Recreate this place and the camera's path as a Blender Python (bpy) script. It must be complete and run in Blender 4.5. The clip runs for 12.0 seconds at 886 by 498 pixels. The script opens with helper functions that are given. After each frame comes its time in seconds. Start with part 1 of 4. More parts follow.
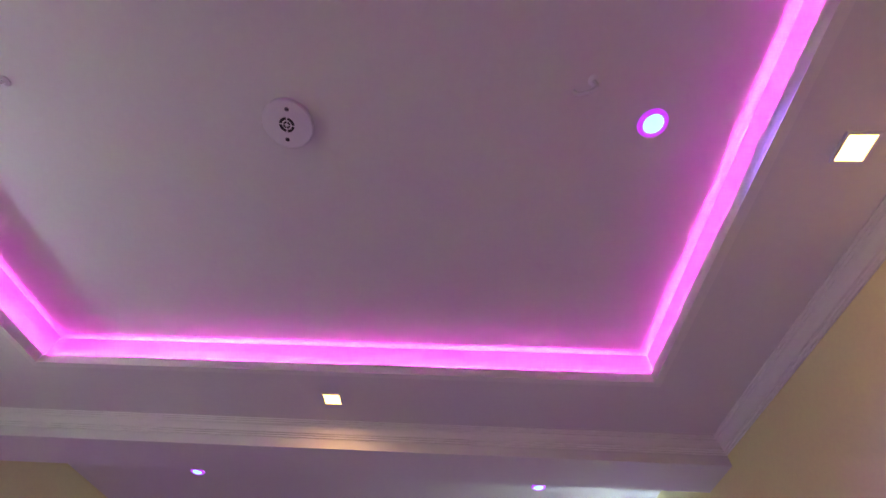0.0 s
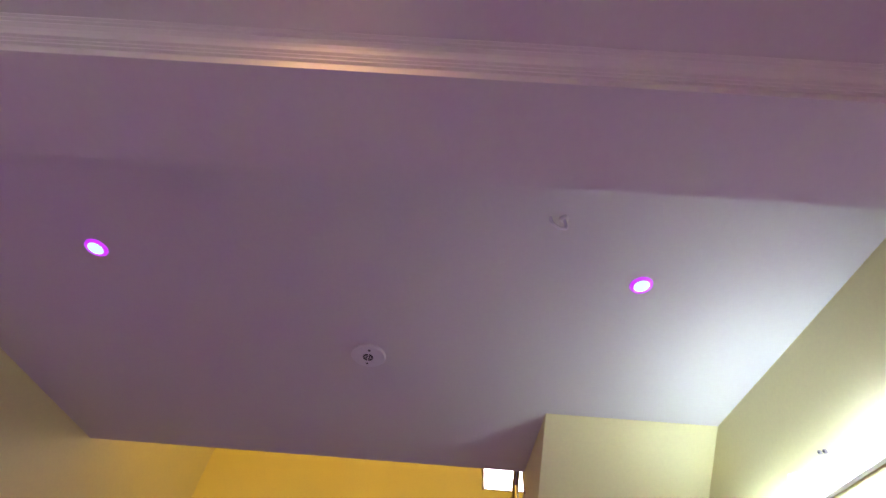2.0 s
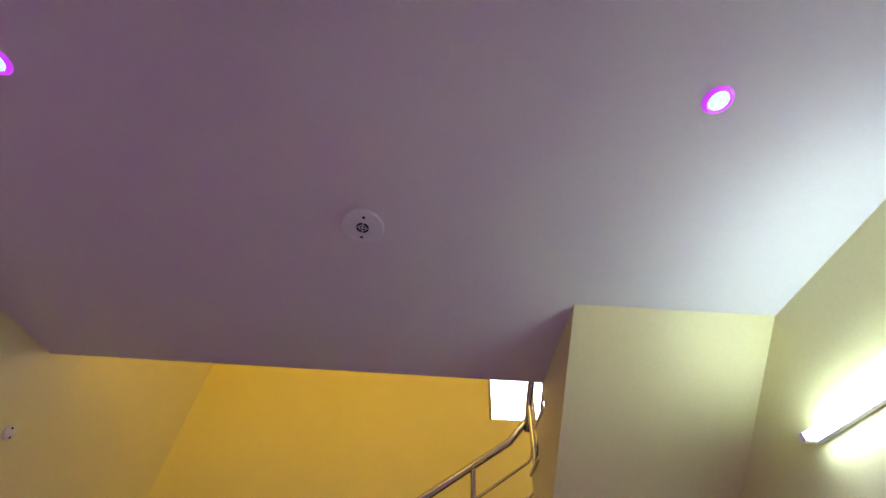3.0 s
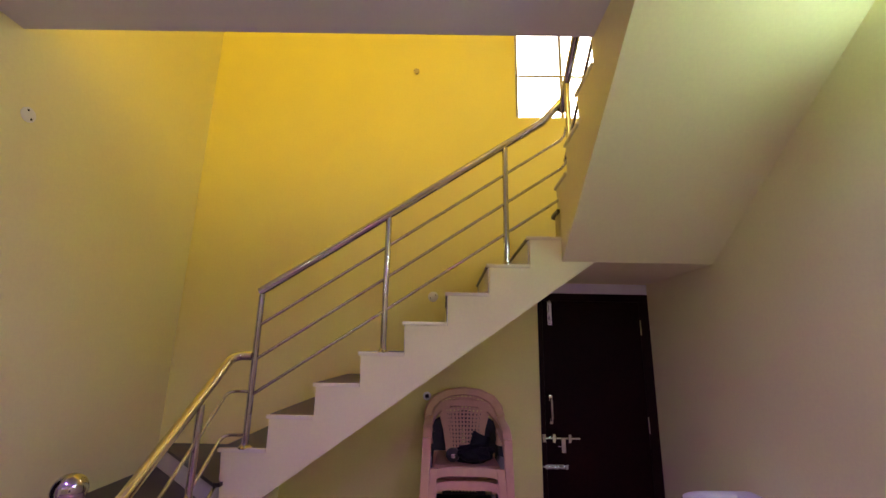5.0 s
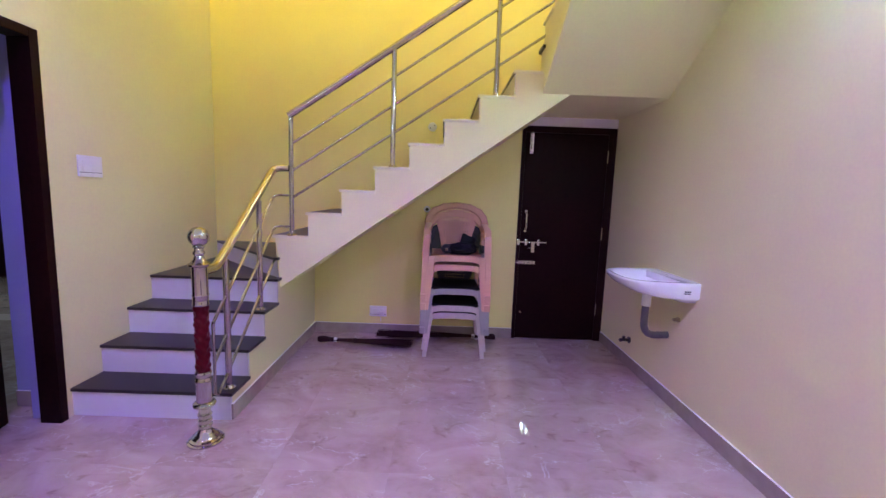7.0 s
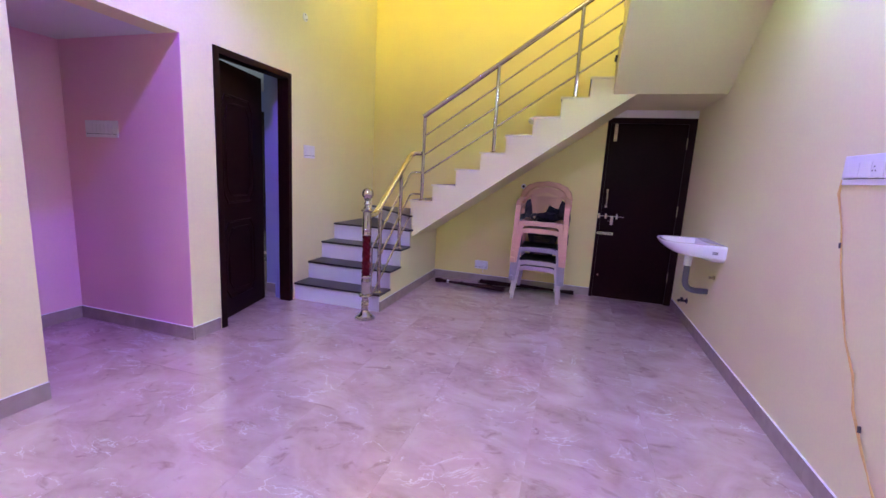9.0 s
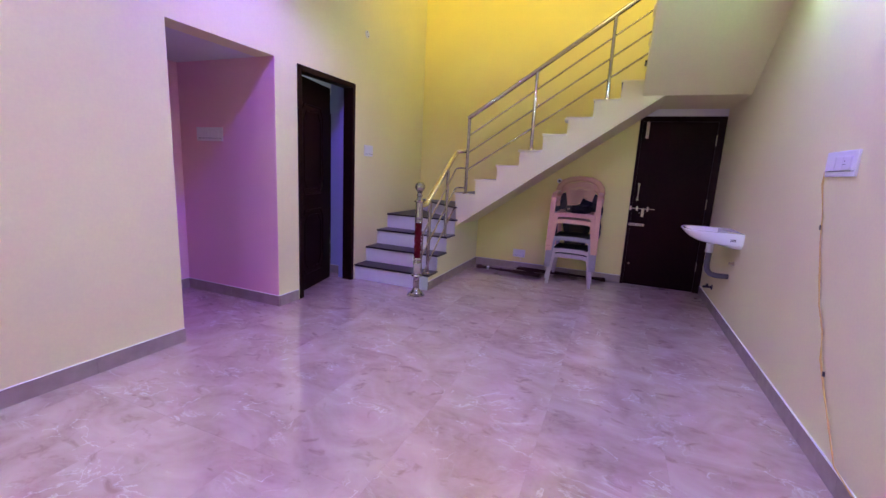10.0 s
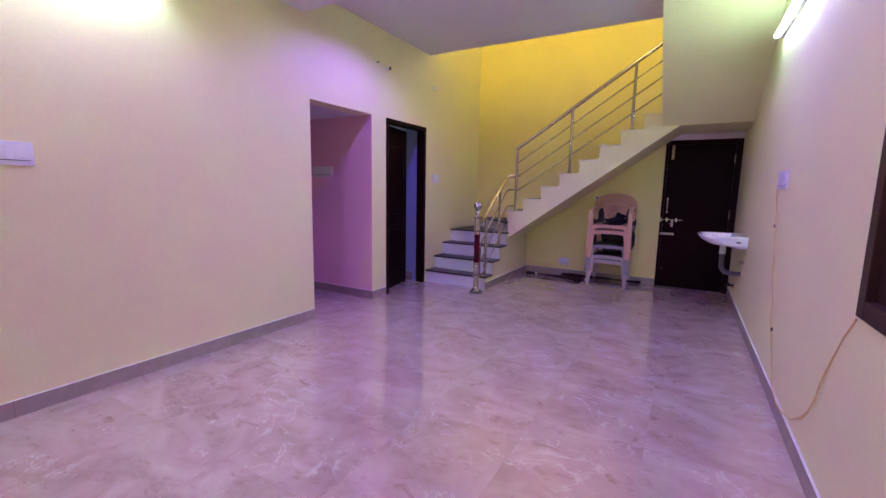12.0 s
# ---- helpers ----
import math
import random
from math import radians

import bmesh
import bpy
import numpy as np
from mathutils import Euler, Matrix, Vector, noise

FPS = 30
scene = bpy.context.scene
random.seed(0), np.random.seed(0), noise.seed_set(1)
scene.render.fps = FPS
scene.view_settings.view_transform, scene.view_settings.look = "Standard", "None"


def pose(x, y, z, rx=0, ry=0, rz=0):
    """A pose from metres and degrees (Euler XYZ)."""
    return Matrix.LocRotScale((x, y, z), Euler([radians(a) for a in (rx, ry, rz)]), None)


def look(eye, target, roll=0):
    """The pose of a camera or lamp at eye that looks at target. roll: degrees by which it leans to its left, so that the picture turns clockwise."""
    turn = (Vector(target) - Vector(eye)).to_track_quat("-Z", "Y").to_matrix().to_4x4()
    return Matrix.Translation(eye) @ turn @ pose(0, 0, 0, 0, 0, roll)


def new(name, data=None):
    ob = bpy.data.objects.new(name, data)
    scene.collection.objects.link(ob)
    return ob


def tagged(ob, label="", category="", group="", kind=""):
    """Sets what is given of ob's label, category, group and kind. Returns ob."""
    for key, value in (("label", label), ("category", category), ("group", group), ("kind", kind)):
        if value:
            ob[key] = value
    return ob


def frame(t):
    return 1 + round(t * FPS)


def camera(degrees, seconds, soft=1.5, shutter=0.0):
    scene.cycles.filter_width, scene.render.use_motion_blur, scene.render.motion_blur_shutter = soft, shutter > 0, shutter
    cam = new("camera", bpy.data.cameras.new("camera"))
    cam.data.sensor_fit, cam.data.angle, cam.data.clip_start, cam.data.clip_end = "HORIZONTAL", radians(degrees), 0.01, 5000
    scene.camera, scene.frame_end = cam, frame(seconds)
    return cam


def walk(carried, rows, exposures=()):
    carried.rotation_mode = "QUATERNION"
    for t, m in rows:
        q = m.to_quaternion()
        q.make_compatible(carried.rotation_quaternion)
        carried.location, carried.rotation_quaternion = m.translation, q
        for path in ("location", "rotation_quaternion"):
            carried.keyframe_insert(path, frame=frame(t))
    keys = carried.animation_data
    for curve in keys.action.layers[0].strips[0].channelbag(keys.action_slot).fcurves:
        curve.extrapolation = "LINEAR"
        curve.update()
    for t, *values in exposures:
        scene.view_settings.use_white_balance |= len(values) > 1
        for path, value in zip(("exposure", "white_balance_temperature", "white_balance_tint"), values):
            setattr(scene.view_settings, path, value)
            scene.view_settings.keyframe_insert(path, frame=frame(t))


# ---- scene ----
cam = camera(92.9, 12.0)

PATH = [
    (0, (-1.254, -6.205, 1.981), (-1.352, -4.984, 3.562), 4.7),
    (0.5, (-1.278, -5.796, 1.952), (-1.387, -4.558, 3.519), 5.2),
    (1, (-1.325, -5.314, 1.944), (-1.427, -4.086, 3.52), 5.9),
    (1.5, (-1.423, -4.883, 1.931), (-1.502, -3.669, 3.519), 5.7),
    (2, (-1.524, -4.524, 1.937), (-1.561, -3.262, 3.488), 5.2),
    (2.5, (-1.49, -4.202, 1.964), (-1.503, -2.912, 3.493), 3.4),
    (2.7, (-1.514, -4.077, 1.952), (-1.527, -2.756, 3.454), 3.8),
    (4.3, (-1.649, -3.492, 1.752), (-1.678, -1.738, 2.713), 2.1),
    (4.5, (-1.663, -3.486, 1.729), (-1.693, -1.664, 2.552), 1.8),
    (5, (-1.672, -3.495, 1.646), (-1.686, -1.548, 2.101), 1.1),
    (5.5, (-1.71, -3.513, 1.575), (-1.627, -1.52, 1.716), 0.7),
    (6, (-1.662, -3.618, 1.517), (-1.516, -1.624, 1.48), 1.5),
    (6.5, (-1.601, -3.877, 1.453), (-1.554, -1.882, 1.317), 2.0),
    (7, (-1.657, -4.135, 1.418), (-1.644, -2.152, 1.162), 2.1),
    (8.8, (-1.26, -5.172, 1.357), (-1.656, -3.24, 1.024), 2.4),
    (9, (-1.18, -5.309, 1.342), (-1.754, -3.423, 1.001), 3.2),
    (9.5, (-1.09, -5.552, 1.328), (-1.783, -3.714, 0.949), 2.5),
    (9.6, (-1.102, -5.629, 1.33), (-1.791, -3.79, 0.953), 2.5),
    (10, (-1.039, -5.859, 1.33), (-1.782, -4.038, 0.963), 3.0),
    (10.5, (-0.886, -6.064, 1.33), (-1.916, -4.387, 0.977), 4.1),
    (11, (-0.778, -6.358, 1.356), (-1.811, -4.681, 1.012), 3.1),
    (11.5, (-0.654, -6.634, 1.362), (-1.663, -4.939, 1.036), 1.8),
    (12, (-0.596, -6.909, 1.352), (-1.579, -5.189, 1.073), 1.1),
]
EXPOSURE = [(0, -0.06, 6800, 48), (1, 0.12, 7300, 54), (2.5, 0.08, 7100, 46), (4.5, 0.1, 7800, 26), (5, 0.55, 8100, 20), (5.5, 0.48, 8100, 20), (6, 1.42, 6800, 16),
            (6.5, 1.4, 6500, 14), (7, 1.5, 6400, 14), (9, 1.48, 6300, 14), (9.5, 1.56, 6300, 14), (10, 1.18, 6350, 14), (10.5, 1.17, 6400, 15), (11.5, 1.18, 6450, 17), (12, 0.93, 6600, 22)]
walk(cam, [(t, look(eye, target, roll)) for t, eye, target, roll in PATH], EXPOSURE)

# ---- world and light ----
world = bpy.data.worlds.new("world")
scene.world = world
world.use_nodes = True
wn = world.node_tree.nodes
sky = wn.new("ShaderNodeTexSky")
sky.sky_type, sky.sun_disc = "NISHITA", False
sky.sun_elevation, sky.sun_rotation = radians(40), radians(200)
world.node_tree.links.new(sky.outputs[0], wn["Background"].inputs[0])
wn["Background"].inputs[1].default_value = 0.12


def lamp(name, kind, m, power, colour, size=0.1, size_y=None, spot=None):
    d = bpy.data.lights.new(name, kind)
    d.energy, d.color = power, colour
    if kind == "AREA":
        d.size = size
        if size_y:
            d.shape, d.size_y = "RECTANGLE", size_y
    elif kind in ("POINT", "SPOT"):
        d.shadow_soft_size = size
        if spot:
            d.spot_size, d.spot_blend = radians(spot), 0.5
    ob = new(name, d)
    ob.matrix_world = m
    return ob


VIOLET, WARM = (0.26, 0.14, 1.0), (1.0, 0.66, 0.26)
# daylight in the stair window
lamp("window_daylight", "AREA", look((-0.6, 0.13, 4.21), (-0.6, -1.0, 4.1)), 9, (0.86, 0.93, 1.0), 0.86, 0.94)
# added yellow lamp in an unseen opening upstairs; warms the stairwell walls
lamp("landing_warm_fill", "AREA", look((-2.3, -3.99, 4.4), (-2.3, -1.0, 4.1)), 34, (1.0, 0.73, 0.01), 1.3, 1.9)
# daylight in the bedroom window
lamp("bedroom_daylight", "AREA", look((-8.66, -0.45, 1.5), (-6.0, -0.45, 1.0)), 12, (0.75, 1.0, 0.95), 1.4, 1.1)
# violet downlights of the dining part and of the tray
for lx, ly, lz, cone, power in ((-2.974, -3.38, 3.17, 150, 66), (-0.753, -3.38, 3.17, 146, 60), (-0.691, -5.72, 3.22, 138, 42), (-2.94, -5.72, 3.22, 132, 38)):
    lamp("downlight_beam", "SPOT", look((lx, ly, lz), (lx, ly, 0)), power, VIOLET, 0.04, spot=cone)
# warm square panels in the border
for lx, ly in ((-1.852, -4.46), (-0.224, -5.72), (-3.52, -5.72)):
    lamp("panel_beam", "AREA", look((lx, ly, 3.068), (lx, ly, 0)), 1.7, WARM, 0.08, 0.08)

# ---- materials ----
def node_mat(name, base, rough=0.6, metal=0.0, bump=0.0, scale=40.0, vary=0.06, emit=None, strength=0.0, spec=0.5, coat=0.0):
    """Principled material with a large and a small scale of variation."""
    m = bpy.data.materials.new(name)
    m.use_nodes = True
    nt = m.node_tree
    b = nt.nodes["Principled BSDF"]
    b.inputs["Roughness"].default_value = rough
    b.inputs["Metallic"].default_value = metal
    b.inputs["Specular IOR Level"].default_value = spec
    b.inputs["Coat Weight"].default_value = coat
    if emit:
        b.inputs["Emission Color"].default_value = (*emit, 1)
        b.inputs["Emission Strength"].default_value = strength
    co = nt.nodes.new("ShaderNodeTexCoord")
    n1, n2 = nt.nodes.new("ShaderNodeTexNoise"), nt.nodes.new("ShaderNodeTexNoise")
    n1.inputs["Scale"].default_value, n1.inputs["Detail"].default_value = 1.7, 5
    n2.inputs["Scale"].default_value, n2.inputs["Detail"].default_value = scale, 6
    add = nt.nodes.new("ShaderNodeMath")
    add.operation = "ADD"
    ramp = nt.nodes.new("ShaderNodeValToRGB")
    lo = [c * (1 - vary) for c in base]
    hi = [min(1.0, c * (1 + vary)) for c in base]
    ramp.color_ramp.elements[0].position, ramp.color_ramp.elements[1].position = 0.35, 0.65
    ramp.color_ramp.elements[0].color, ramp.color_ramp.elements[1].color = (*lo, 1), (*hi, 1)
    half = nt.nodes.new("ShaderNodeMath")
    half.operation, half.inputs[1].default_value = "MULTIPLY", 0.5
    for n in (n1, n2):
        nt.links.new(co.outputs["Object"], n.inputs["Vector"])
    nt.links.new(n1.outputs[0], add.inputs[0])
    nt.links.new(n2.outputs[0], add.inputs[1])
    nt.links.new(add.outputs[0], half.inputs[0])
    nt.links.new(half.outputs[0], ramp.inputs[0])
    nt.links.new(ramp.outputs[0], b.inputs["Base Color"])
    if bump:
        bp = nt.nodes.new("ShaderNodeBump")
        bp.inputs["Strength"].default_value, bp.inputs["Distance"].default_value = bump, 0.004
        nt.links.new(n2.outputs[0], bp.inputs["Height"])
        nt.links.new(bp.outputs[0], b.inputs["Normal"])
    return m


WALL = node_mat("wall_paint", (0.81, 0.755, 0.41), 0.55, bump=0.12, scale=60, vary=0.03)
# same paint as WALL; the yellow light from upstairs is mixed into the colour
WALL_WARM_LIT = node_mat("warm_lit_wall_paint", (0.82, 0.73, 0.28), 0.55, bump=0.12, scale=60, vary=0.03)
CEIL = node_mat("ceiling_paint", (0.74, 0.73, 0.72), 0.7, bump=0.1, scale=50, vary=0.02)
NOSING = node_mat("cream_nosing", (0.8, 0.745, 0.46), 0.5, vary=0.04)
TRIM = node_mat("plaster_trim", (0.8, 0.79, 0.77), 0.55, bump=0.05, scale=50, vary=0.02)
PINK = node_mat("pink_paint", (0.86, 0.5, 0.6), 0.55, bump=0.12, scale=60, vary=0.03)
BLUE = node_mat("lilac_paint", (0.36, 0.4, 0.62), 0.55, bump=0.12, scale=60, vary=0.03)
GROUT = node_mat("grout", (0.38, 0.28, 0.25), 0.6, vary=0.1)


def marble_mat():
    """Polished tile: cloudy beige, broken white veins and small brown flakes, shifted from tile to tile."""
    m = bpy.data.materials.new("marble_tile")
    m.use_nodes = True
    nt = m.node_tree
    N, L = nt.nodes.new, nt.links.new
    b = nt.nodes["Principled BSDF"]
    b.inputs["Roughness"].default_value = 0.1
    b.inputs["Coat Weight"].default_value, b.inputs["Coat Roughness"].default_value = 0.9, 0.03
    b.inputs["Coat IOR"].default_value = 1.6
    geo, info = N("ShaderNodeNewGeometry"), N("ShaderNodeObjectInfo")
    shift = N("ShaderNodeVectorMath")
    shift.operation = "MULTIPLY_ADD"
    comb = N("ShaderNodeCombineXYZ")
    L(info.outputs["Random"], comb.inputs[0])
    L(info.outputs["Random"], comb.inputs[1])
    L(comb.outputs[0], shift.inputs[0])
    shift.inputs[1].default_value = (37, 61, 0)
    turn = N("ShaderNodeMapping")
    turn.inputs["Rotation"].default_value = (0, 0, radians(38))
    turn.inputs["Scale"].default_value = (0.85, 1.2, 1.0)
    L(geo.outputs["Position"], turn.inputs["Vector"])
    L(turn.outputs[0], shift.inputs[2])

    def noise_at(scale, detail, distort=0.0, rough=0.55):
        n = N("ShaderNodeTexNoise")
        n.inputs["Scale"].default_value, n.inputs["Detail"].default_value = scale, detail
        n.inputs["Distortion"].default_value, n.inputs["Roughness"].default_value = distort, rough
        L(shift.outputs[0], n.inputs["Vector"])
        return n

    def ramp(src, stops):
        r = N("ShaderNodeValToRGB")
        e = r.color_ramp.elements
        while len(e) < len(stops):
            e.new(0.5)
        for el, (pos, c) in zip(e, stops):
            el.position, el.color = pos, (c, c, c, 1) if isinstance(c, float) else (*c, 1)
        L(src, r.inputs[0])
        return r

    def mixed(fac, a, c):
        x = N("ShaderNodeMix")
        x.data_type = "RGBA"
        L(fac, x.inputs["Factor"])
        L(a, x.inputs["A"])
        x.inputs["B"].default_value = (*c, 1)
        return x

    def times(a, c):
        x = N("ShaderNodeMath")
        x.operation = "MULTIPLY"
        L(a, x.inputs[0])
        L(c, x.inputs[1])
        return x
    clouds = ramp(noise_at(2.6, 8, 1.2).outputs[0], [(0.3, (0.355, 0.24, 0.212)), (0.5, (0.485, 0.345, 0.308)), (0.7, (0.58, 0.45, 0.415))])
    fine = ramp(noise_at(16.0, 8, 0.6).outputs[0], [(0.35, 0.0), (0.7, 0.5)])
    c1 = mixed(fine.outputs[0], clouds.outputs[0], (0.54, 0.4, 0.36))
    veil = ramp(noise_at(3.2, 7, 0.8, 0.6).outputs[0], [(0.47, 0.0), (0.49, 0.25), (0.5, 0.55), (0.508, 0.0)])
    patch = ramp(noise_at(1.9, 2).outputs[0], [(0.5, 0.0), (0.64, 1.0)])
    c2 = mixed(times(veil.outputs[0], patch.outputs[0]).outputs[0], c1.outputs["Result"], (0.78, 0.74, 0.7))
    veil2 = ramp(noise_at(5.2, 5, 0.4, 0.5).outputs[0], [(0.487, 0.0), (0.497, 0.65), (0.504, 0.0)])
    patch2 = ramp(noise_at(3.4, 2).outputs[0], [(0.52, 0.0), (0.62, 1.0)])
    c3 = mixed(times(veil2.outputs[0], patch2.outputs[0]).outputs[0], c2.outputs["Result"], (0.8, 0.76, 0.72))
    flake = ramp(noise_at(8.5, 5, 1.0).outputs[0], [(0.6, 0.0), (0.73, 0.6)])
    c4 = mixed(flake.outputs[0], c3.outputs["Result"], (0.24, 0.145, 0.115))
    L(c4.outputs["Result"], b.inputs["Base Color"])
    r = ramp(noise_at(9.0, 4).outputs[0], [(0.3, 0.035), (0.7, 0.085)])
    L(r.outputs[0], b.inputs["Roughness"])
    return m


FLOOR = marble_mat()
SKIRT = node_mat("skirting_tile", (0.36, 0.29, 0.25), 0.25, vary=0.15, scale=12)
GRANITE = node_mat("black_granite", (0.02, 0.016, 0.016), 0.34, vary=0.3, scale=120)
RISER = node_mat("white_marble", (0.72, 0.71, 0.72), 0.25, vary=0.05, scale=8)
WOOD = node_mat("dark_wood", (0.0095, 0.0014, 0.0018), 0.5, bump=0.1, scale=30, vary=0.3, spec=0.08)
STEEL = node_mat("polished_steel", (0.5, 0.48, 0.5), 0.09, 1.0, vary=0.03)
# plain steel; the reflection of the yellow walls is put into the colour
STEEL_REFLECT = node_mat("yellow_reflecting_steel", (0.66, 0.6, 0.46), 0.16, 1.0, vary=0.03)


# ---- building helpers ----
def mesh_of(name, bm):
    me = bpy.data.meshes.new(name)
    bm.to_mesh(me)
    bm.free()
    return me


def part(name, bm, material, parent=None, label="", smooth=False):
    me = mesh_of(name, bm)
    me.materials.append(material)
    if smooth:
        for f in me.polygons:
            f.use_smooth = True
        me.set_sharp_from_angle(angle=0.75)
    ob = new(name, me)
    if parent:
        ob.parent = parent
    if label:
        ob["label"] = label
    return ob


def thing(name, label, category, group="", at=(0, 0, 0), kind=""):
    ob = new(name)
    ob.location = at
    ob.empty_display_size = 0.05
    return tagged(ob, label, category, group, kind)


def box(bm, x0, x1, y0, y1, z0, z1, bevel=0.0):
    got = bmesh.ops.create_cube(bm, size=1.0, matrix=Matrix.Translation(((x0 + x1) / 2, (y0 + y1) / 2, (z0 + z1) / 2)) @ Matrix.Diagonal((x1 - x0, y1 - y0, z1 - z0, 1)))
    if bevel:
        edges = list({e for v in got["verts"] for e in v.link_edges})
        bmesh.ops.bevel(bm, geom=edges, offset=bevel, segments=2, affect="EDGES", profile=0.6)
    return bm


def boxes(*rows, bevel=0.0):
    bm = bmesh.new()
    for r in rows:
        box(bm, *r, bevel=bevel)
    return bm


def prism(points, axis, lo, hi):
    """A polygon given in the two other axes, drawn out along one axis."""
    bm = bmesh.new()

    def at(p, d):
        return {"x": (d, p[0], p[1]), "y": (p[0], d, p[1]), "z": (p[0], p[1], d)}[axis]
    a = [bm.verts.new(at(p, lo)) for p in points]
    b = [bm.verts.new(at(p, hi)) for p in points]
    bm.faces.new(a)
    bm.faces.new(b[::-1])
    for i in range(len(a)):
        j = (i + 1) % len(a)
        bm.faces.new((a[i], b[i], b[j], a[j]))
    bmesh.ops.recalc_face_normals(bm, faces=bm.faces)
    return bm


def tube(points, r, sides=12, bm=None):
    """A round bar through the points, with mitred bends and closed ends."""
    bm = bm or bmesh.new()
    pts = [Vector(p) for p in points]
    rings = []
    up = None
    for i, p in enumerate(pts):
        a = (p - pts[i - 1]).normalized() if i else (pts[1] - p).normalized()
        b = (pts[i + 1] - p).normalized() if i + 1 < len(pts) else a
        d = (a + b).normalized()
        stretch = 1 / max(0.4, d.dot(a))
        if up is None:
            up = d.orthogonal().normalized()
        side = d.cross(up).normalized()
        up = side.cross(d).normalized()
        bend = (b - a)
        ring = []
        for k in range(sides):
            w = 2 * math.pi * k / sides
            o = up * math.cos(w) + side * math.sin(w)
            if bend.length > 1e-4:
                n = bend.normalized()
                o = o + n * o.dot(n) * (stretch - 1)
            ring.append(bm.verts.new(p + o * r))
        rings.append(ring)
    for a, b in zip(rings, rings[1:]):
        for k in range(sides):
            bm.faces.new((a[k], a[(k + 1) % sides], b[(k + 1) % sides], b[k]))
    bm.faces.new(rings[0][::-1])
    bm.faces.new(rings[-1])
    return bm


def arc(p, a, b, r, n=6):
    """Points of a rounded corner at p between the ways to a and b."""
    p, a, b = Vector(p), Vector(a), Vector(b)
    s, e = p + (a - p).normalized() * r, p + (b - p).normalized() * r
    return [(s * (1 - t) ** 2 + p * 2 * t * (1 - t) + e * t * t) for t in (i / n for i in range(n + 1))]


def lathe(profile, sides=24, base=(0, 0, 0), bm=None):
    """Turns a list of (radius, height) about the vertical."""
    bm = bm or bmesh.new()
    rings = []
    for r, z in profile:
        rings.append([bm.verts.new((base[0] + r * math.cos(2 * math.pi * k / sides), base[1] + r * math.sin(2 * math.pi * k / sides), base[2] + z)) for k in range(sides)])
    for a, b in zip(rings, rings[1:]):
        for k in range(sides):
            bm.faces.new((a[k], a[(k + 1) % sides], b[(k + 1) % sides], b[k]))
    bm.faces.new(rings[0][::-1])
    bm.faces.new(rings[-1])
    return bm


# ---- the plan, in metres ----
XL, YB, ZC, ZT = -3.86, -7.3, 3.2, 5.9      # left wall, back wall, dining ceiling, stairwell top
EDGE, FLY = -1.65, -2.38                     # edge of the ceiling at the stairwell, and above the upper flight
XS, YS, XU = -2.9, -0.9, -0.94               # side of the lower flight, front of the flight at the far wall, side of the upper flight
BEAM0, BEAM1, ZB = -4.21, -3.93, 2.97        # the beam between the two halves
ZF = 3.085                                   # the border of the tray ceiling
T = 0.2


def structure(name, bm, material, label, category):
    return tagged(part(name, bm, material), label, category, kind="structure")


floor = structure("floor", boxes((-7.3, T, YB - T, T, -0.1, -0.003)), GROUT, "polished beige marble-look tiled floor with pale veins", "floor")
# right wall with its wooden window
RW = (-6.1, -4.81, 0.915, 2.1)
structure("wall_right", boxes((0, T, YB, RW[0], 0, ZT), (0, T, RW[1], 0, 0, ZT), (0, T, RW[0], RW[1], 0, RW[2]), (0, T, RW[0], RW[1], RW[3], ZT)), WALL, "pale yellow painted plaster wall", "wall")
# left wall with the passage and the bedroom door
PY0, PY1, PZ = -3.87, -2.93, 2.205
DY0, DY1, DZ = -2.66, -1.752, 2.21
structure("wall_left", boxes((XL - T, XL, YB, PY0, 0, ZT), (XL - T, XL, PY0, PY1, PZ, ZT), (XL - T, XL, PY1, DY0, 0, ZT), (XL - T, XL, DY0, DY1, DZ, ZT), (XL - T, XL, DY1, 0, 0, ZT)), WALL, "pale yellow painted wall with a passage and a doorway", "wall")
# far wall with the store door and the stair window
FX0, FX1, FZ = -0.91, -0.004, 2.1
WX0, WX1, WZ0, WZ1 = -1.05, -0.15, 3.72, 4.7
structure("wall_far", boxes((XL - T, WX0, 0, T, 0, ZT), (WX0, FX0, 0, T, 0, WZ0), (FX0, FX1, 0, T, FZ, WZ0), (FX1, T, 0, T, 0, WZ0), (WX0, WX1, 0, T, WZ1, ZT), (WX1, T, 0, T, WZ0, ZT)), WALL_WARM_LIT, "pale yellow painted stairwell wall with the warm light from upstairs in its colour", "wall")
structure("wall_back", boxes((XL - T, T, YB - T, YB, 0, ZT)), WALL, "pale yellow painted wall at the end of the hall", "wall")
# unseen wall added around the opening that holds the landing lamp
structure("wall_upper", boxes((XL, -3.0, -4.2, -4.0, ZC + 0.16, ZT), (-1.6, 0, -4.2, -4.0, ZC + 0.16, ZT), (-3.0, -1.6, -4.2, -4.0, 5.4, ZT)), WALL, "unseen pale yellow wall closing the upper landing, with an opening for the added lamp", "wall")
structure("ceiling_upper", boxes((XL - T, T, -4.2, T, ZT, ZT + 0.15)), CEIL, "white painted ceiling over the stairwell", "ceiling")
# dining ceiling, with the hole for the stair
structure("ceiling_dining", prism([(XL, BEAM1), (0, BEAM1), (0, FLY), (XU, FLY), (XU, EDGE), (XL, EDGE)], "z", ZC, ZC + 0.16), CEIL, "flat white painted ceiling with two downlights", "ceiling")
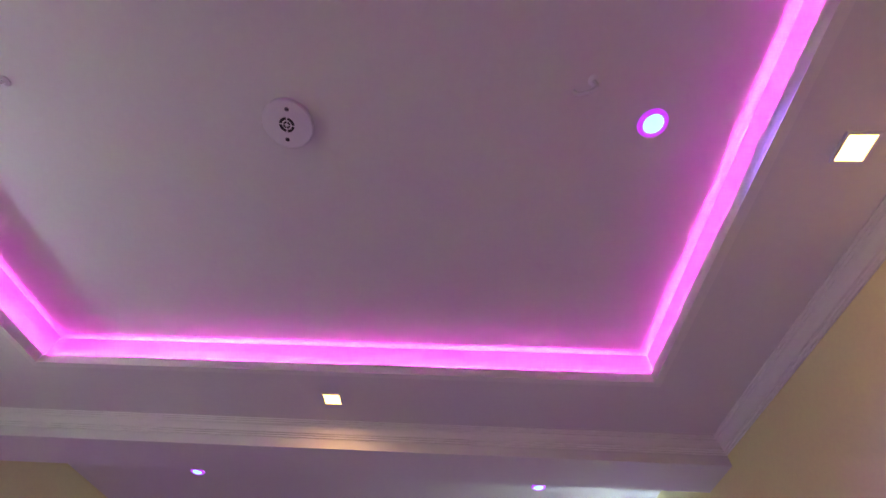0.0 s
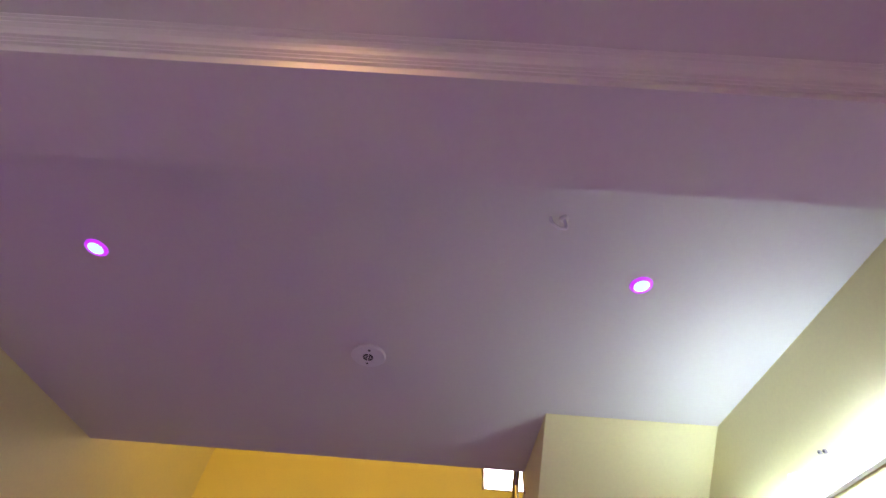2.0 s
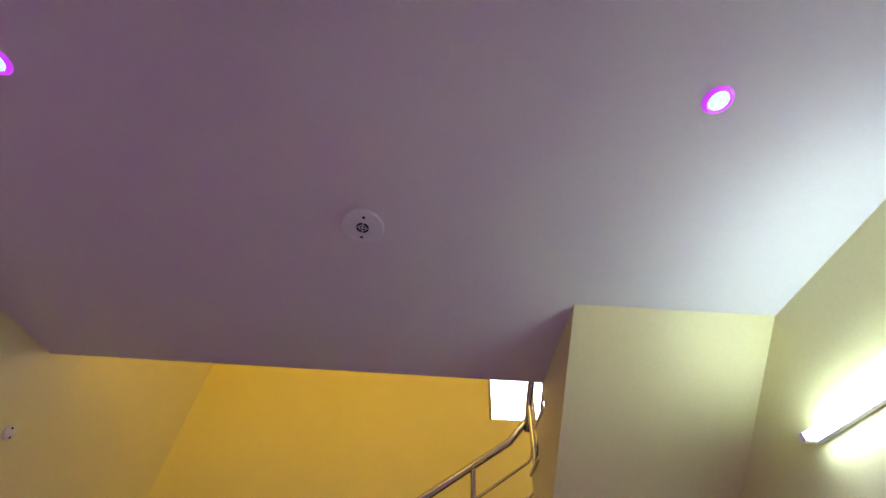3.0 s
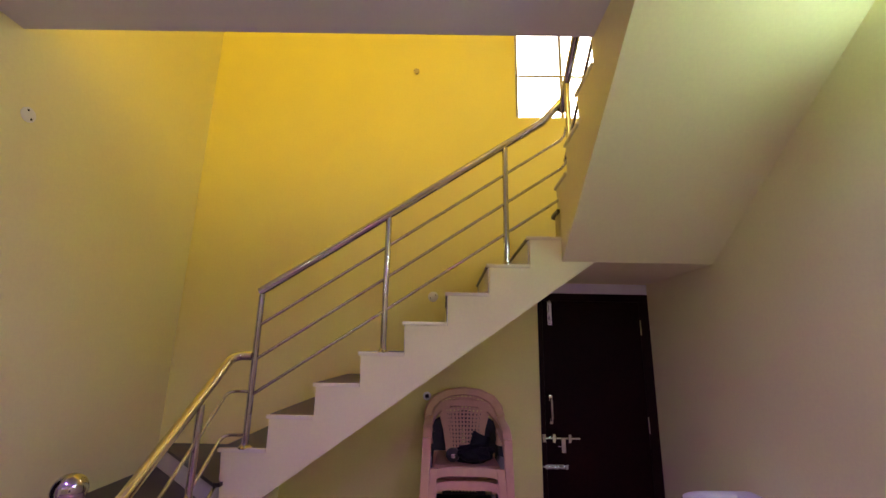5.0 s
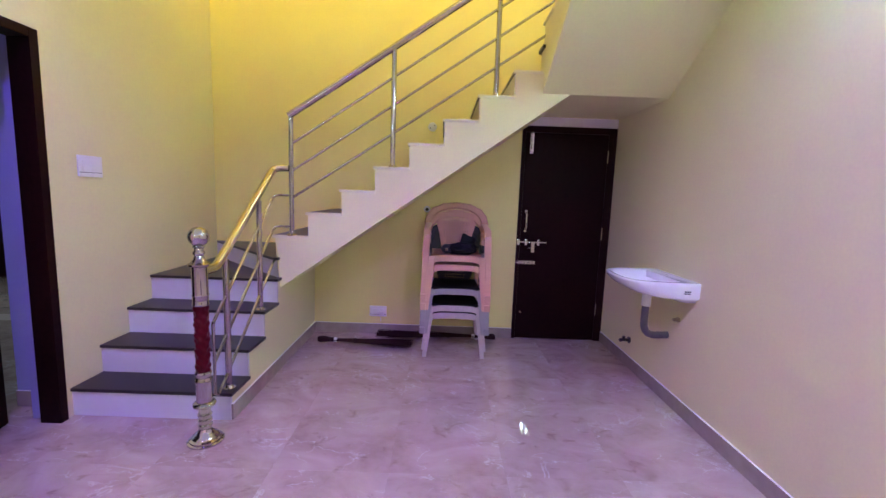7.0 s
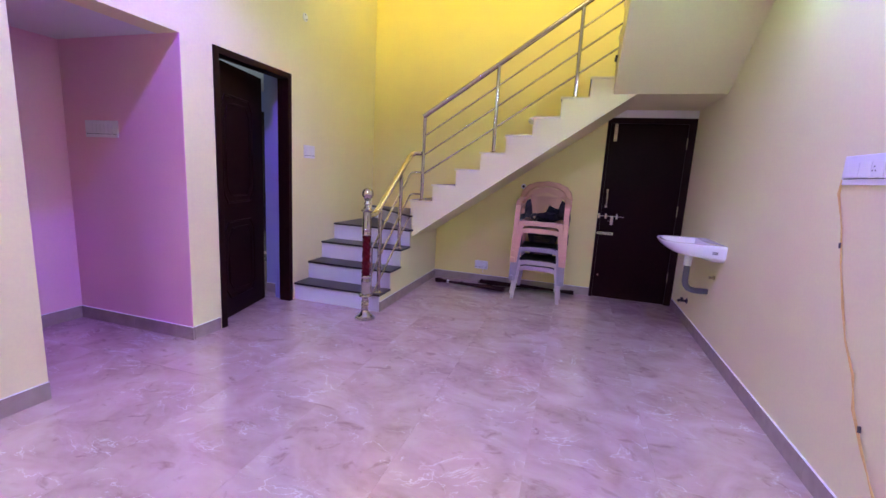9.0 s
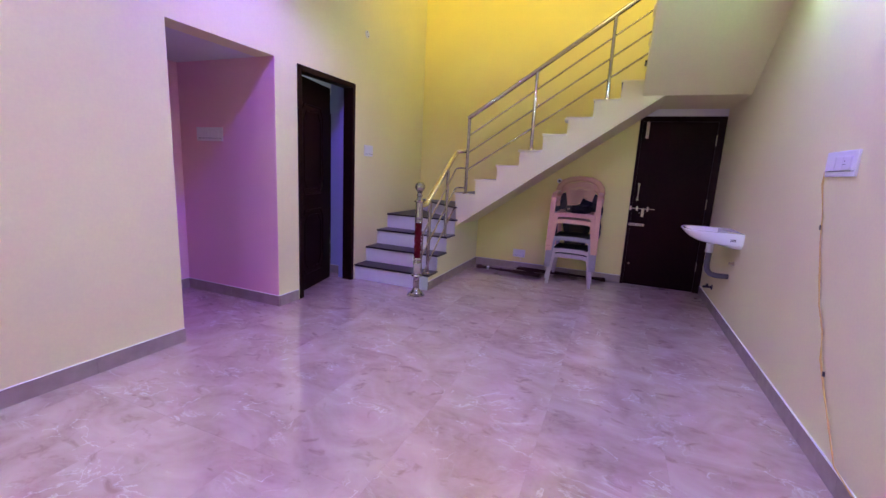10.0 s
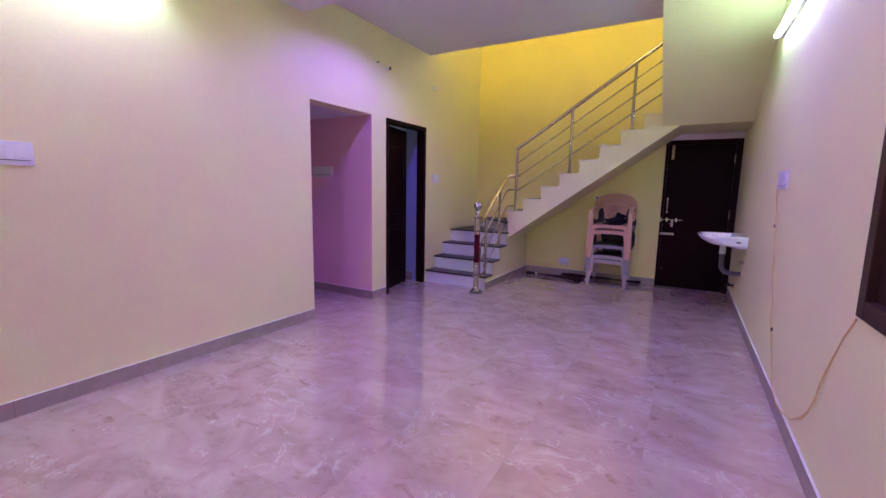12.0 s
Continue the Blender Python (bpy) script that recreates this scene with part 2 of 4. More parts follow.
structure("beam", boxes((XL, 0, BEAM0, BEAM1, ZB, ZC + 0.16)), CEIL, "white painted ceiling beam across the hall", "beam")

# tray ceiling: border of boards, upper ceiling, lip and light strip
TX0, TX1, TY0, TY1, ZU = -3.18, -0.44, -6.68, -4.662, 3.25
structure("ceiling_tray", boxes((XL, 0, YB, BEAM0, ZU, ZU + 0.1)), CEIL, "raised white ceiling of the tray", "ceiling")
G = 0.032
bm = bmesh.new()
for r in ((XL, 0, TY1 + G, BEAM0), (XL, 0, YB, TY0 - G), (XL, TX0 - G, TY0 - G, TY1 + G), (TX1 + G, 0, TY0 - G, TY1 + G)):
    box(bm, *r, ZF, ZU)
structure("ceiling_border", bm, CEIL, "lowered white ceiling border around the tray", "ceiling")
bm = bmesh.new()
for r in ((TX0 - G, TX1 + G, TY1, TY1 + G), (TX0 - G, TX1 + G, TY0 - G, TY0), (TX0 - G, TX0, TY0, TY1), (TX1, TX1 + G, TY0, TY1)):
    box(bm, *r, ZF, ZF + 0.02)
for r in ((TX0 - 0.012, TX1 + 0.012, TY1, TY1 + 0.012), (TX0 - 0.012, TX1 + 0.012, TY0 - 0.012, TY0), (TX0 - 0.012, TX0, TY0, TY1), (TX1, TX1 + 0.012, TY0, TY1)):
    box(bm, *r, ZF + 0.02, ZF + 0.044)
structure("trim_tray_lip", bm, TRIM, "white lip that hides the strip light", "trim")

# ---- stairs ----
RISE, LOW = 0.183, [(0.177, -1.705), (0.362, -1.468), (0.547, -1.213), (0.731, -0.962)]
NOSE = [(-2.938 + 0.256 * i, 1.063 + RISE * i) for i in range(8)]
UP = [(-0.83 - 0.262 * i, 2.71 + RISE * i) for i in range(8)]
stairs = thing("staircase", "winding staircase with black granite treads and white marble risers", "staircase", kind="structure")
# plastered body of the lower flight
pts = [(-1.70, 0)]
for i, (z, y) in enumerate(LOW):
    pts += [(y + 0.02, z - 0.02), (LOW[i + 1][1] + 0.02 if i < 3 else 0.0, z - 0.02)]
pts += [(0, 0)]
part("lower_body", prism(pts, "x", XL, XS), WALL, stairs, "cream painted side of the lower flight")
# winder in the corner
part("winder_body", prism([(XL, 0), (XS - 0.02, -0.9), (XS - 0.02, 0)], "z", 0.7, 0.87), RISER, stairs)
part("winder_tread", prism([(XL, -0.0), (XS - 0.04, -0.93), (XS, -0.93), (XS, 0)], "z", 0.87, 0.89), GRANITE, stairs)
# plastered flight along the far wall: saw-tooth above, straight soffit below
pts = [(-2.9, 0.65)]
for i, (x, z) in enumerate(NOSE):
    pts += [(x + 0.004, z - 0.02), (NOSE[i + 1][0] + 0.004 if i < 7 else 0.0, z - 0.02)]
pts += [(0.0, 2.185), (-0.735, 2.185)]
part("middle_body", prism(pts, "y", YS, 0.0), WALL, stairs, "cream painted middle flight with a stepped side")
# upper flight
part("upper_winder", prism([(0, 0), (XU, -0.78), (XU, YS), (0, YS)], "z", 2.32, 2.51), WALL, stairs)
part("upper_winder_tread", prism([(0, 0.0), (XU - 0.02, -0.75), (XU - 0.02, YS), (0, YS)], "z", 2.51, 2.53), GRANITE, stairs)
pts = [(YS, 2.185), (-0.85, 2.51)]
for i, (y, z) in enumerate(UP):
    pts += [(y - 0.004, z - 0.02), (UP[i + 1][0] - 0.004 if i < 7 else y - 0.6, z - 0.02)]
pts += [(UP[7][0] - 0.6, 3.36), (FLY - 0.23, 3.36), (FLY, 3.2)]
part("upper_body", prism(pts, "x", XU, 0.0), WALL, stairs, "cream painted upper flight with a sloping soffit")
for i, (z, y) in enumerate(LOW):
    y1 = LOW[i + 1][1] if i < 3 else 0.0
    part("riser", boxes((XL, XS, y, y + 0.02, LOW[i - 1][0] if i else 0.0, z - 0.02)), RISER, stairs)
    part("tread", boxes((XL, XS + 0.015, y - 0.015, y1 + 0.004, z - 0.02, z), bevel=0.004), GRANITE, stairs)
for i, (x, z) in enumerate(NOSE):
    x1 = NOSE[i + 1][0] if i < 7 else 0.0
    part("riser", boxes((x - 0.002, x + 0.008, YS + 0.03, 0, z - RISE, z - 0.02)), RISER, stairs)
    part("tread", boxes((x - 0.012, x1 + 0.004, YS + 0.022, 0, z - 0.02, z), bevel=0.003), GRANITE, stairs)
    part("tread_edge", boxes((x - 0.015, x1 + 0.002, YS - 0.007, YS + 0.022, z - 0.0205, z + 0.001), bevel=0.003), NOSING, stairs, "pale tread edge")
for i, (y, z) in enumerate(UP):
    y1 = UP[i + 1][0] if i < 7 else y - 0.6
    part("riser", boxes((XU + 0.03, 0, y - 0.008, y + 0.002, z - RISE, z - 0.02)), RISER, stairs)
    part("tread", boxes((XU + 0.022, 0, y1 - 0.004, y + 0.012, z - 0.02, z), bevel=0.003), GRANITE, stairs)
    part("tread_edge", boxes((XU - 0.012, XU + 0.022, y1 - 0.002, y + 0.015, z - 0.0205, z + 0.001), bevel=0.003), NOSING, stairs, "pale tread edge")

# more materials
PLASTIC = node_mat("white_plastic", (0.8, 0.8, 0.82), 0.3, vary=0.02)
DARK = node_mat("dark_plastic", (0.02, 0.02, 0.022), 0.4, vary=0.1)
CERAMIC = node_mat("white_ceramic", (0.82, 0.81, 0.82), 0.12, vary=0.015, coat=0.4)
HOSE = node_mat("grey_hose", (0.12, 0.12, 0.13), 0.5, vary=0.1)
BRASS = node_mat("old_brass", (0.5, 0.42, 0.3), 0.35, 1.0, vary=0.1)
RED = node_mat("red_lacquer", (0.085, 0.0015, 0.006), 0.32, vary=0.15, spec=0.16)
CH_PINK = node_mat("pink_plastic", (0.62, 0.34, 0.23), 0.38, vary=0.06, scale=25)
CH_GREY = node_mat("grey_plastic", (0.28, 0.25, 0.26), 0.42, vary=0.1, scale=25)
CH_DARK = node_mat("black_plastic", (0.02, 0.02, 0.023), 0.45, vary=0.2, scale=25, spec=0.3)
CH_PALE = node_mat("pale_plastic", (0.44, 0.36, 0.34), 0.42, vary=0.08, scale=25)
BROOM = node_mat("broom_fibre", (0.035, 0.014, 0.014), 0.85, bump=0.5, scale=90, vary=0.4, spec=0.1)
CLOTH = node_mat("black_cloth", (0.008, 0.008, 0.01), 0.7, bump=0.3, scale=60, vary=0.3, spec=0.15)
WIRE = node_mat("yellow_wire", (0.7, 0.48, 0.13), 0.5, vary=0.1)
FRAMEW = node_mat("frame_wood", (0.014, 0.0036, 0.003), 0.5, bump=0.15, scale=35, vary=0.3, spec=0.1)
BROWN = node_mat("brown_window_wood", (0.04, 0.014, 0.008), 0.45, bump=0.15, scale=35, vary=0.25)
G_PINK = node_mat("strip_glow", (0.5, 0.2, 0.5), 0.5, emit=(1.0, 0.08, 0.86), strength=520)
G_VIOLET = node_mat("downlight_glow", (0.5, 0.5, 0.8), 0.4, emit=(0.12, 0.75, 1.0), strength=2.6)
G_RIM = node_mat("downlight_rim_glow", (0.5, 0.3, 0.7), 0.4, emit=(0.62, 0.02, 1.0), strength=0.8)
G_WARM = node_mat("panel_glow", (0.8, 0.7, 0.5), 0.4, emit=(1.0, 0.72, 0.14), strength=8)
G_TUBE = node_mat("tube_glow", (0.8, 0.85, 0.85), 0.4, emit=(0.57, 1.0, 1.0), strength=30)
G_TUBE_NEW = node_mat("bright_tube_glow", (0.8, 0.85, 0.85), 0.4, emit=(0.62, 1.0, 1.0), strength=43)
G_DAY = node_mat("daylight_backdrop", (0.8, 0.85, 0.9), 0.8, emit=(0.8, 0.9, 1.0), strength=6)


def glass_mat(name, tint):
    m = bpy.data.materials.new(name)
    m.use_nodes = True
    b = m.node_tree.nodes["Principled BSDF"]
    b.inputs["Base Color"].default_value = (*tint, 1)
    b.inputs["Roughness"].default_value, b.inputs["Transmission Weight"].default_value, b.inputs["IOR"].default_value = 0.03, 1.0, 1.1
    return m


GLASS = glass_mat("window_glass", (0.95, 0.98, 1.0))

# ---- passage and bedroom behind the left wall ----
PX = -5.06
structure("passage_wall_side", boxes((PX, XL - T, PY1 - 0.004, PY1 + 0.12, 0, PZ)), PINK, "pink painted wall of the passage", "wall")
structure("passage_wall_end", boxes((PX - 0.12, PX, -5.6, PY1 + 0.12, 0, 2.6)), PINK, "pink painted wall at the end of the passage", "wall")
structure("passage_wall_near", boxes((PX, XL - T, -5.6, -5.48, 0, PZ)), PINK, "pink painted wall closing the passage", "wall")
structure("passage_ceiling", boxes((PX, XL - T, -5.6, PY1 + 0.12, PZ, PZ + 0.12)), CEIL, "white ceiling of the passage", "ceiling")
BX, BY = -8.6, 2.5                           # far corner of the bedroom
structure("bedroom_wall_stub", boxes((-4.285, XL - T, DY1 + 0.14, DY1 + 0.26, 0, 2.9)), BLUE, "lilac painted stub wall inside the bedroom door", "wall")
structure("bedroom_wall_side", boxes((XL - T - 0.1, XL - T, DY1 + 0.26, BY, 0, 2.9)), BLUE, "lilac painted bedroom wall", "wall")
structure("bedroom_wall_end", boxes((BX, XL - T, BY, BY + 0.12, 0, 2.9)), BLUE, "lilac painted bedroom wall", "wall")
BW = (-1.2, 0.3, 0.9, 2.1)
structure("bedroom_wall_window", boxes((BX - 0.12, BX, PY1 + 0.12, BW[0], 0, 2.9), (BX - 0.12, BX, BW[1], BY, 0, 2.9), (BX - 0.12, BX, BW[0], BW[1], 0, BW[2]), (BX - 0.12, BX, BW[0], BW[1], BW[3], 2.9)), BLUE, "lilac painted bedroom wall with a window opening", "wall")
structure("bedroom_wall_near", boxes((BX, XL - T, PY1 + 0.12, PY1 + 0.22, 0, 2.9)), BLUE, "lilac painted bedroom wall", "wall")
structure("bedroom_ceiling", boxes((BX, XL - T, PY1 + 0.12, BY, 2.9, 3.0)), CEIL, "white bedroom ceiling", "ceiling")
structure("floor_bedroom", boxes((BX, XL - T, T, BY, -0.1, 0), (BX, -7.3, PY1 + 0.12, T, -0.1, 0)), FLOOR, "polished marble-look bedroom floor", "floor")
# added wardrobe shape; stands in for the dark far end of the bedroom
wardrobe = thing("wardrobe", "tall dark wardrobe shape added at the dark far end of the bedroom", "wardrobe", at=(-7.3, 1.9, 0))
part("body", boxes((-1.2, 1.2, 0.0, 0.55, 0, 2.4), bevel=0.004), WOOD, wardrobe)
for k in range(4):
    d = part("door", boxes((-1.19 + 0.595 * k, -0.602 + 0.595 * k, -0.018, 0.0, 0.06, 2.38), bevel=0.003), WOOD, wardrobe)
    hx = -0.66 + 0.595 * k if k % 2 == 0 else -1.13 + 0.595 * k
    part("handle", tube([(hx, -0.018, 1.05), (hx, -0.045, 1.05), (hx, -0.045, 1.2), (hx, -0.018, 1.2)], 0.006, 8), STEEL, d, "steel handle", True)
structure("bedroom_reveal", boxes((XL - T, XL - 0.112, DY1 - 0.004, DY1, 0, DZ)), BLUE, "lilac painted reveal behind the door frame", "wall")
structure("passage_reveal", boxes((XL - T, XL - 0.002, PY1 - 0.004, PY1, 0, PZ)), PINK, "pink painted reveal of the passage", "wall")

# ---- skirting tiles ----
SK, SD = 0.1, 0.012


def skirting(x0, y0, x1, y1, nx, ny, length=0.6):
    """Tiles along a wall's foot from one point to the other; (nx, ny) points into the room."""
    ob = tagged(new("baseboard"), "brown marble skirting tiles along the wall foot", "skirting", kind="structure")
    total = math.hypot(x1 - x0, y1 - y0)
    n = max(1, round(total / length))
    for i in range(n):
        a, b = i / n, (i + 1) / n
        gap = 0.0007 / total
        ax, ay = x0 + (x1 - x0) * (a + gap), y0 + (y1 - y0) * (a + gap)
        bx, by = x0 + (x1 - x0) * (b - gap), y0 + (y1 - y0) * (b - gap)
        xs = sorted((ax, bx, ax + nx * SD, bx + nx * SD))
        ys = sorted((ay, by, ay + ny * SD, by + ny * SD))
        part("tile", boxes((xs[0], xs[-1], ys[0], ys[-1], 0, SK)), SKIRT, ob)
        part("grout_line", boxes((xs[0], xs[-1], ys[0], ys[-1], SK, SK + 0.002)), TRIM, ob)
    return ob


skirting(0, YB, 0, -0.0135, -1, 0)
skirting(XL, YB, XL, PY0, 1, 0)
skirting(XL, PY1, XL, DY0 - 0.02, 1, 0)
skirting(PX, PY1 - 0.004, XL + SD, PY1 - 0.004, 0, -1)
skirting(PX, -5.48, PX, PY1 - SD, 1, 0)
skirting(XS + SD, 0, FX0, 0, 0, -1)
skirting(XS, -1.7, XS, 0, 1, 0)
skirting(-4.285, DY1 + 0.14, XL - T, DY1 + 0.14, 0, -1)

# ---- cornice round the tray hall ----
prof = [(0, 0), (0, -0.105), (0.011, -0.105), (0.011, -0.095), (0.02, -0.092), (0.02, -0.084), (0.03, -0.081), (0.031, -0.073), (0.035, -0.056), (0.043, -0.04), (0.056, -0.029),
        (0.056, -0.021), (0.066, -0.018), (0.066, -0.011), (0.076, -0.008), (0.076, 0)]


def cornice(kind, at, lo, hi, sign):
    axis = "x" if kind == "y" else "y"
    return structure("trim_cornice", prism([(at + sign * d * 0.76, ZF + z * 0.64) for d, z in prof], axis, lo, hi), TRIM, "white moulded plaster cornice", "cornice")


cornice("y", BEAM0, XL, 0, -1)
cornice("y", YB, XL, 0, 1)
cornice("x", 0, YB, BEAM0, -1)
cornice("x", XL, YB, BEAM0, 1)

# ---- strip light in the tray ----
strip = thing("strip_light", "pink LED strip lying behind the tray's lip", "strip light", at=(0, 0, 0))
for r in ((TX0, TX1, TY1 + 0.0125, TY1 + 0.016), (TX0, TX1, TY0 - 0.016, TY0 - 0.0125), (TX0 - 0.016, TX0 - 0.0125, TY0, TY1), (TX1 + 0.0125, TX1 + 0.016, TY0, TY1)):
    part("led_strip", boxes((*r, ZF + 0.0215, ZF + 0.0235)), G_PINK, strip)


# ---- ceiling fittings ----
def downlight(x, y, z):
    t = thing("downlight", "small round recessed ceiling downlight glowing violet blue", "ceiling light", "violet downlights", (x, y, z))
    part("rim", lathe([(0.03, 0.0), (0.03, -0.008), (0.036, -0.011), (0.043, -0.006), (0.045, 0.0)], 28), G_RIM, t, "glowing violet rim", True)
    part("lens", lathe([(0.0305, -0.001), (0.029, -0.007), (0.018, -0.011), (0.002, -0.012)], 24), G_VIOLET, t, "glowing blue-white lens", True)
    return t


for q in ((-2.974, -3.38, ZC), (-0.753, -3.38, ZC), (-0.691, -5.72, ZU), (-2.94, -5.72, ZU)):
    downlight(*q)


def panel_light(x, y):
    t = thing("panel_light", "small square warm white LED panel in the ceiling border", "ceiling light", "square panel lights", (x, y, ZF))
    bm = bmesh.new()
    for r in ((-0.044, 0.044, 0.037, 0.044), (-0.044, 0.044, -0.044, -0.037), (-0.044, -0.037, -0.037, 0.037), (0.037, 0.044, -0.037, 0.037)):
        box(bm, *r, -0.008, 0.0)
    part("frame", bm, PLASTIC, t)
    part("diffuser", boxes((-0.037, 0.037, -0.037, 0.037, -0.006, -0.001)), G_WARM, t, "glowing warm diffuser")


for q in ((-1.852, -4.46), (-0.224, -5.72), (-3.52, -5.72)):
    panel_light(*q)


def ring_sector(r0, r1, a0, a1, z0, z1, n=6, bm=None):
    bm = bm or bmesh.new()
    vs = []
    for i in range(n + 1):
        a = a0 + (a1 - a0) * i / n
        vs.append([bm.verts.new((r * math.cos(a), r * math.sin(a), z)) for r, z in ((r0, z0), (r1, z0), (r1, z1), (r0, z1))])
    for p, q in zip(vs, vs[1:]):
        for k in range(4):
            bm.faces.new((p[k], p[(k + 1) % 4], q[(k + 1) % 4], q[k]))
    bm.faces.new(vs[0])
    bm.faces.new(vs[-1][::-1])
    bmesh.ops.recalc_face_normals(bm, faces=bm.faces)
    return bm


def fan_cover(x, y, z, r, turn):
    t = thing("ceiling_cover", "round white plastic fan-hook cover on the ceiling", "ceiling cover", "round ceiling covers", (x, y, z))
    t.rotation_euler = (0, 0, radians(turn))
    part("plate", lathe([(r, 0.0), (r, -0.01), (r * 0.96, -0.014), (r * 0.4, -0.0155), (0.003, -0.016)], 40), PLASTIC, t, smooth=True)
    for k in range(4):
        part("slot", ring_sector(r * 0.2, r * 0.3, k * math.pi / 2 + 0.12, (k + 1) * math.pi / 2 - 0.12, -0.0175, -0.013), DARK, t, "dark slot")
        part("slot", ring_sector(r * 0.08, r * 0.14, k * math.pi / 2 + 0.3, (k + 1) * math.pi / 2 - 0.1, -0.018, -0.014), DARK, t, "dark slot")
    for sgn in (-1, 1):
        part("screw", lathe([(0.007, -0.009), (0.007, -0.015), (0.002, -0.017)], 10, (0, sgn * r * 0.62, 0)), DARK, t, "dark screw")


fan_cover(-1.813, -5.716, ZU, 0.08, 12)
fan_cover(-1.893, -2.794, ZC, 0.085, 10)


def ceiling_hook(x, y, z, turn):
    t = thing("ceiling_hook", "white plastic swing hook screwed into the ceiling", "hook", "ceiling hooks", (x, y, z))
    t.rotation_euler = (0, 0, radians(turn))
    part("base", lathe([(0.016, 0), (0.016, -0.005), (0.009, -0.009), (0.004, -0.01)], 14), PLASTIC, t, smooth=True)
    part("curl", tube([(0, 0, -0.006), (0, 0, -0.045), (0.008, 0, -0.066), (0.03, 0, -0.076), (0.052, 0, -0.068), (0.062, 0, -0.05), (0.06, 0, -0.03)], 0.006, 8), PLASTIC, t, smooth=True)


ceiling_hook(-1.126, -3.674, ZC, 200)
ceiling_hook(-0.892, -5.845, ZU, 160)
ceiling_hook(-2.668, -5.845, ZU, 160)


# ---- tube lights on the side walls ----
def tube_light(x, y, z, side, glow):
    """side: the way into the room along x."""
    t = thing("tube_light", "switched-on white LED tube light on a wall batten", "tube light", "wall tube lights", (x, y, z))
    part("batten", boxes((min(0, side * 0.03), max(0, side * 0.03), -0.61, 0.61, -0.021, 0.012), bevel=0.004), PLASTIC, t)
    part("tube", tube([(side * 0.054, -0.585, 0), (side * 0.054, 0.585, 0)], 0.0175, 14), glow, t, "glowing cool white tube", True)
    for s in (-1, 1):
        part("end_cap", boxes((min(side * 0.026, side * 0.074), max(side * 0.026, side * 0.074), s * 0.598 - 0.013, s * 0.598 + 0.013, -0.018, 0.018), bevel=0.004), PLASTIC, t)


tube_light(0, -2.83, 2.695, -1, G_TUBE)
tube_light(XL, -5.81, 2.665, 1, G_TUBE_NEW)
for y, z in ((-2.925, 2.806), (-2.9, 2.814)):
    plug = thing("wall_plug", "small grey plastic plug in the wall above the tube light", "wall plug", "grey wall plugs", (0, y, z))
    part("sleeve", tube([(0, 0, 0), (-0.007, 0, 0)], 0.0085, 12), CH_GREY, plug, smooth=True)
    part("screw", tube([(-0.007, 0, 0), (-0.01, 0, 0)], 0.004, 8), DARK, plug)
hook = thing("wall_hook", "small white hook on the wall above the tube light", "hook", at=(0, -2.716, 2.8))
part("base", tube([(0, 0, 0), (-0.008, 0, 0)], 0.016, 18), PLASTIC, hook, smooth=True)
part("curl", tube([(-0.006, 0, 0.004), (-0.028, 0, 0.004), (-0.036, 0, -0.006), (-0.036, 0, -0.02), (-0.026, 0, -0.026)], 0.0045, 8), PLASTIC, hook, smooth=True)

# ---- store door under the stairs ----
door = tagged(new("door_store"), "closed dark brown wooden door with steel bolts", "door", kind="structure")
part("frame", boxes((FX0, FX0 + 0.035, -0.012, 0.06, 0, FZ), (FX1 - 0.075, FX1, -0.012, 0.06, 0, FZ), (FX0 + 0.035, FX1 - 0.075, -0.012, 0.06, FZ - 0.06, FZ), bevel=0.003), FRAMEW, door)
part("leaf", boxes((FX0 + 0.037, FX1 - 0.077, -0.006, 0.034, 0.006, FZ - 0.062), bevel=0.003), WOOD, door)
# dark sheet added out of view behind the leaf; closes the wall opening
structure("door_store_backing", boxes((FX0, FX1, 0.1, 0.12, 0, FZ)), WOOD, "unseen dark sheet closing the wall opening behind the store door", "door")


def bolt(parent, x0, x1, z0, z1, y, label):
    """A tower bolt: plate, rod, two guides and a knob, along its longer side."""
    up = (z1 - z0) > (x1 - x0)
    b = part("tower_bolt", boxes((x0, x1, y - 0.003, y, z0, z1)), STEEL, parent, label)
    if up:
        xm = (x0 + x1) / 2
        part("rod", tube([(xm, y - 0.012, z0 + 0.01), (xm, y - 0.012, z1 + 0.01)], 0.006, 10), STEEL, b, smooth=True)
        for f in (0.12, 0.5, 0.88):
            part("guide", boxes((x0, x1, y - 0.02, y - 0.003, z0 + (z1 - z0) * f - 0.008, z0 + (z1 - z0) * f + 0.008), bevel=0.003), STEEL, b)
        part("knob", tube([(xm, y - 0.012, z0 + (z1 - z0) * 0.3), (xm, y - 0.04, z0 + (z1 - z0) * 0.3)], 0.007, 10), STEEL, b)
    else:
        zm = (z0 + z1) / 2
        part("rod", tube([(x0 - 0.01, y - 0.012, zm), (x1 - 0.01, y - 0.012, zm)], 0.006, 10), STEEL, b, smooth=True)
        for f in (0.1, 0.5, 0.9):
            part("guide", boxes((x0 + (x1 - x0) * f - 0.008, x0 + (x1 - x0) * f + 0.008, y - 0.02, y - 0.003, z0, z1), bevel=0.003), STEEL, b)
        part("knob", tube([(x0 + (x1 - x0) * 0.7, y - 0.012, zm), (x0 + (x1 - x0) * 0.7, y - 0.04, zm)], 0.007, 10), STEEL, b)


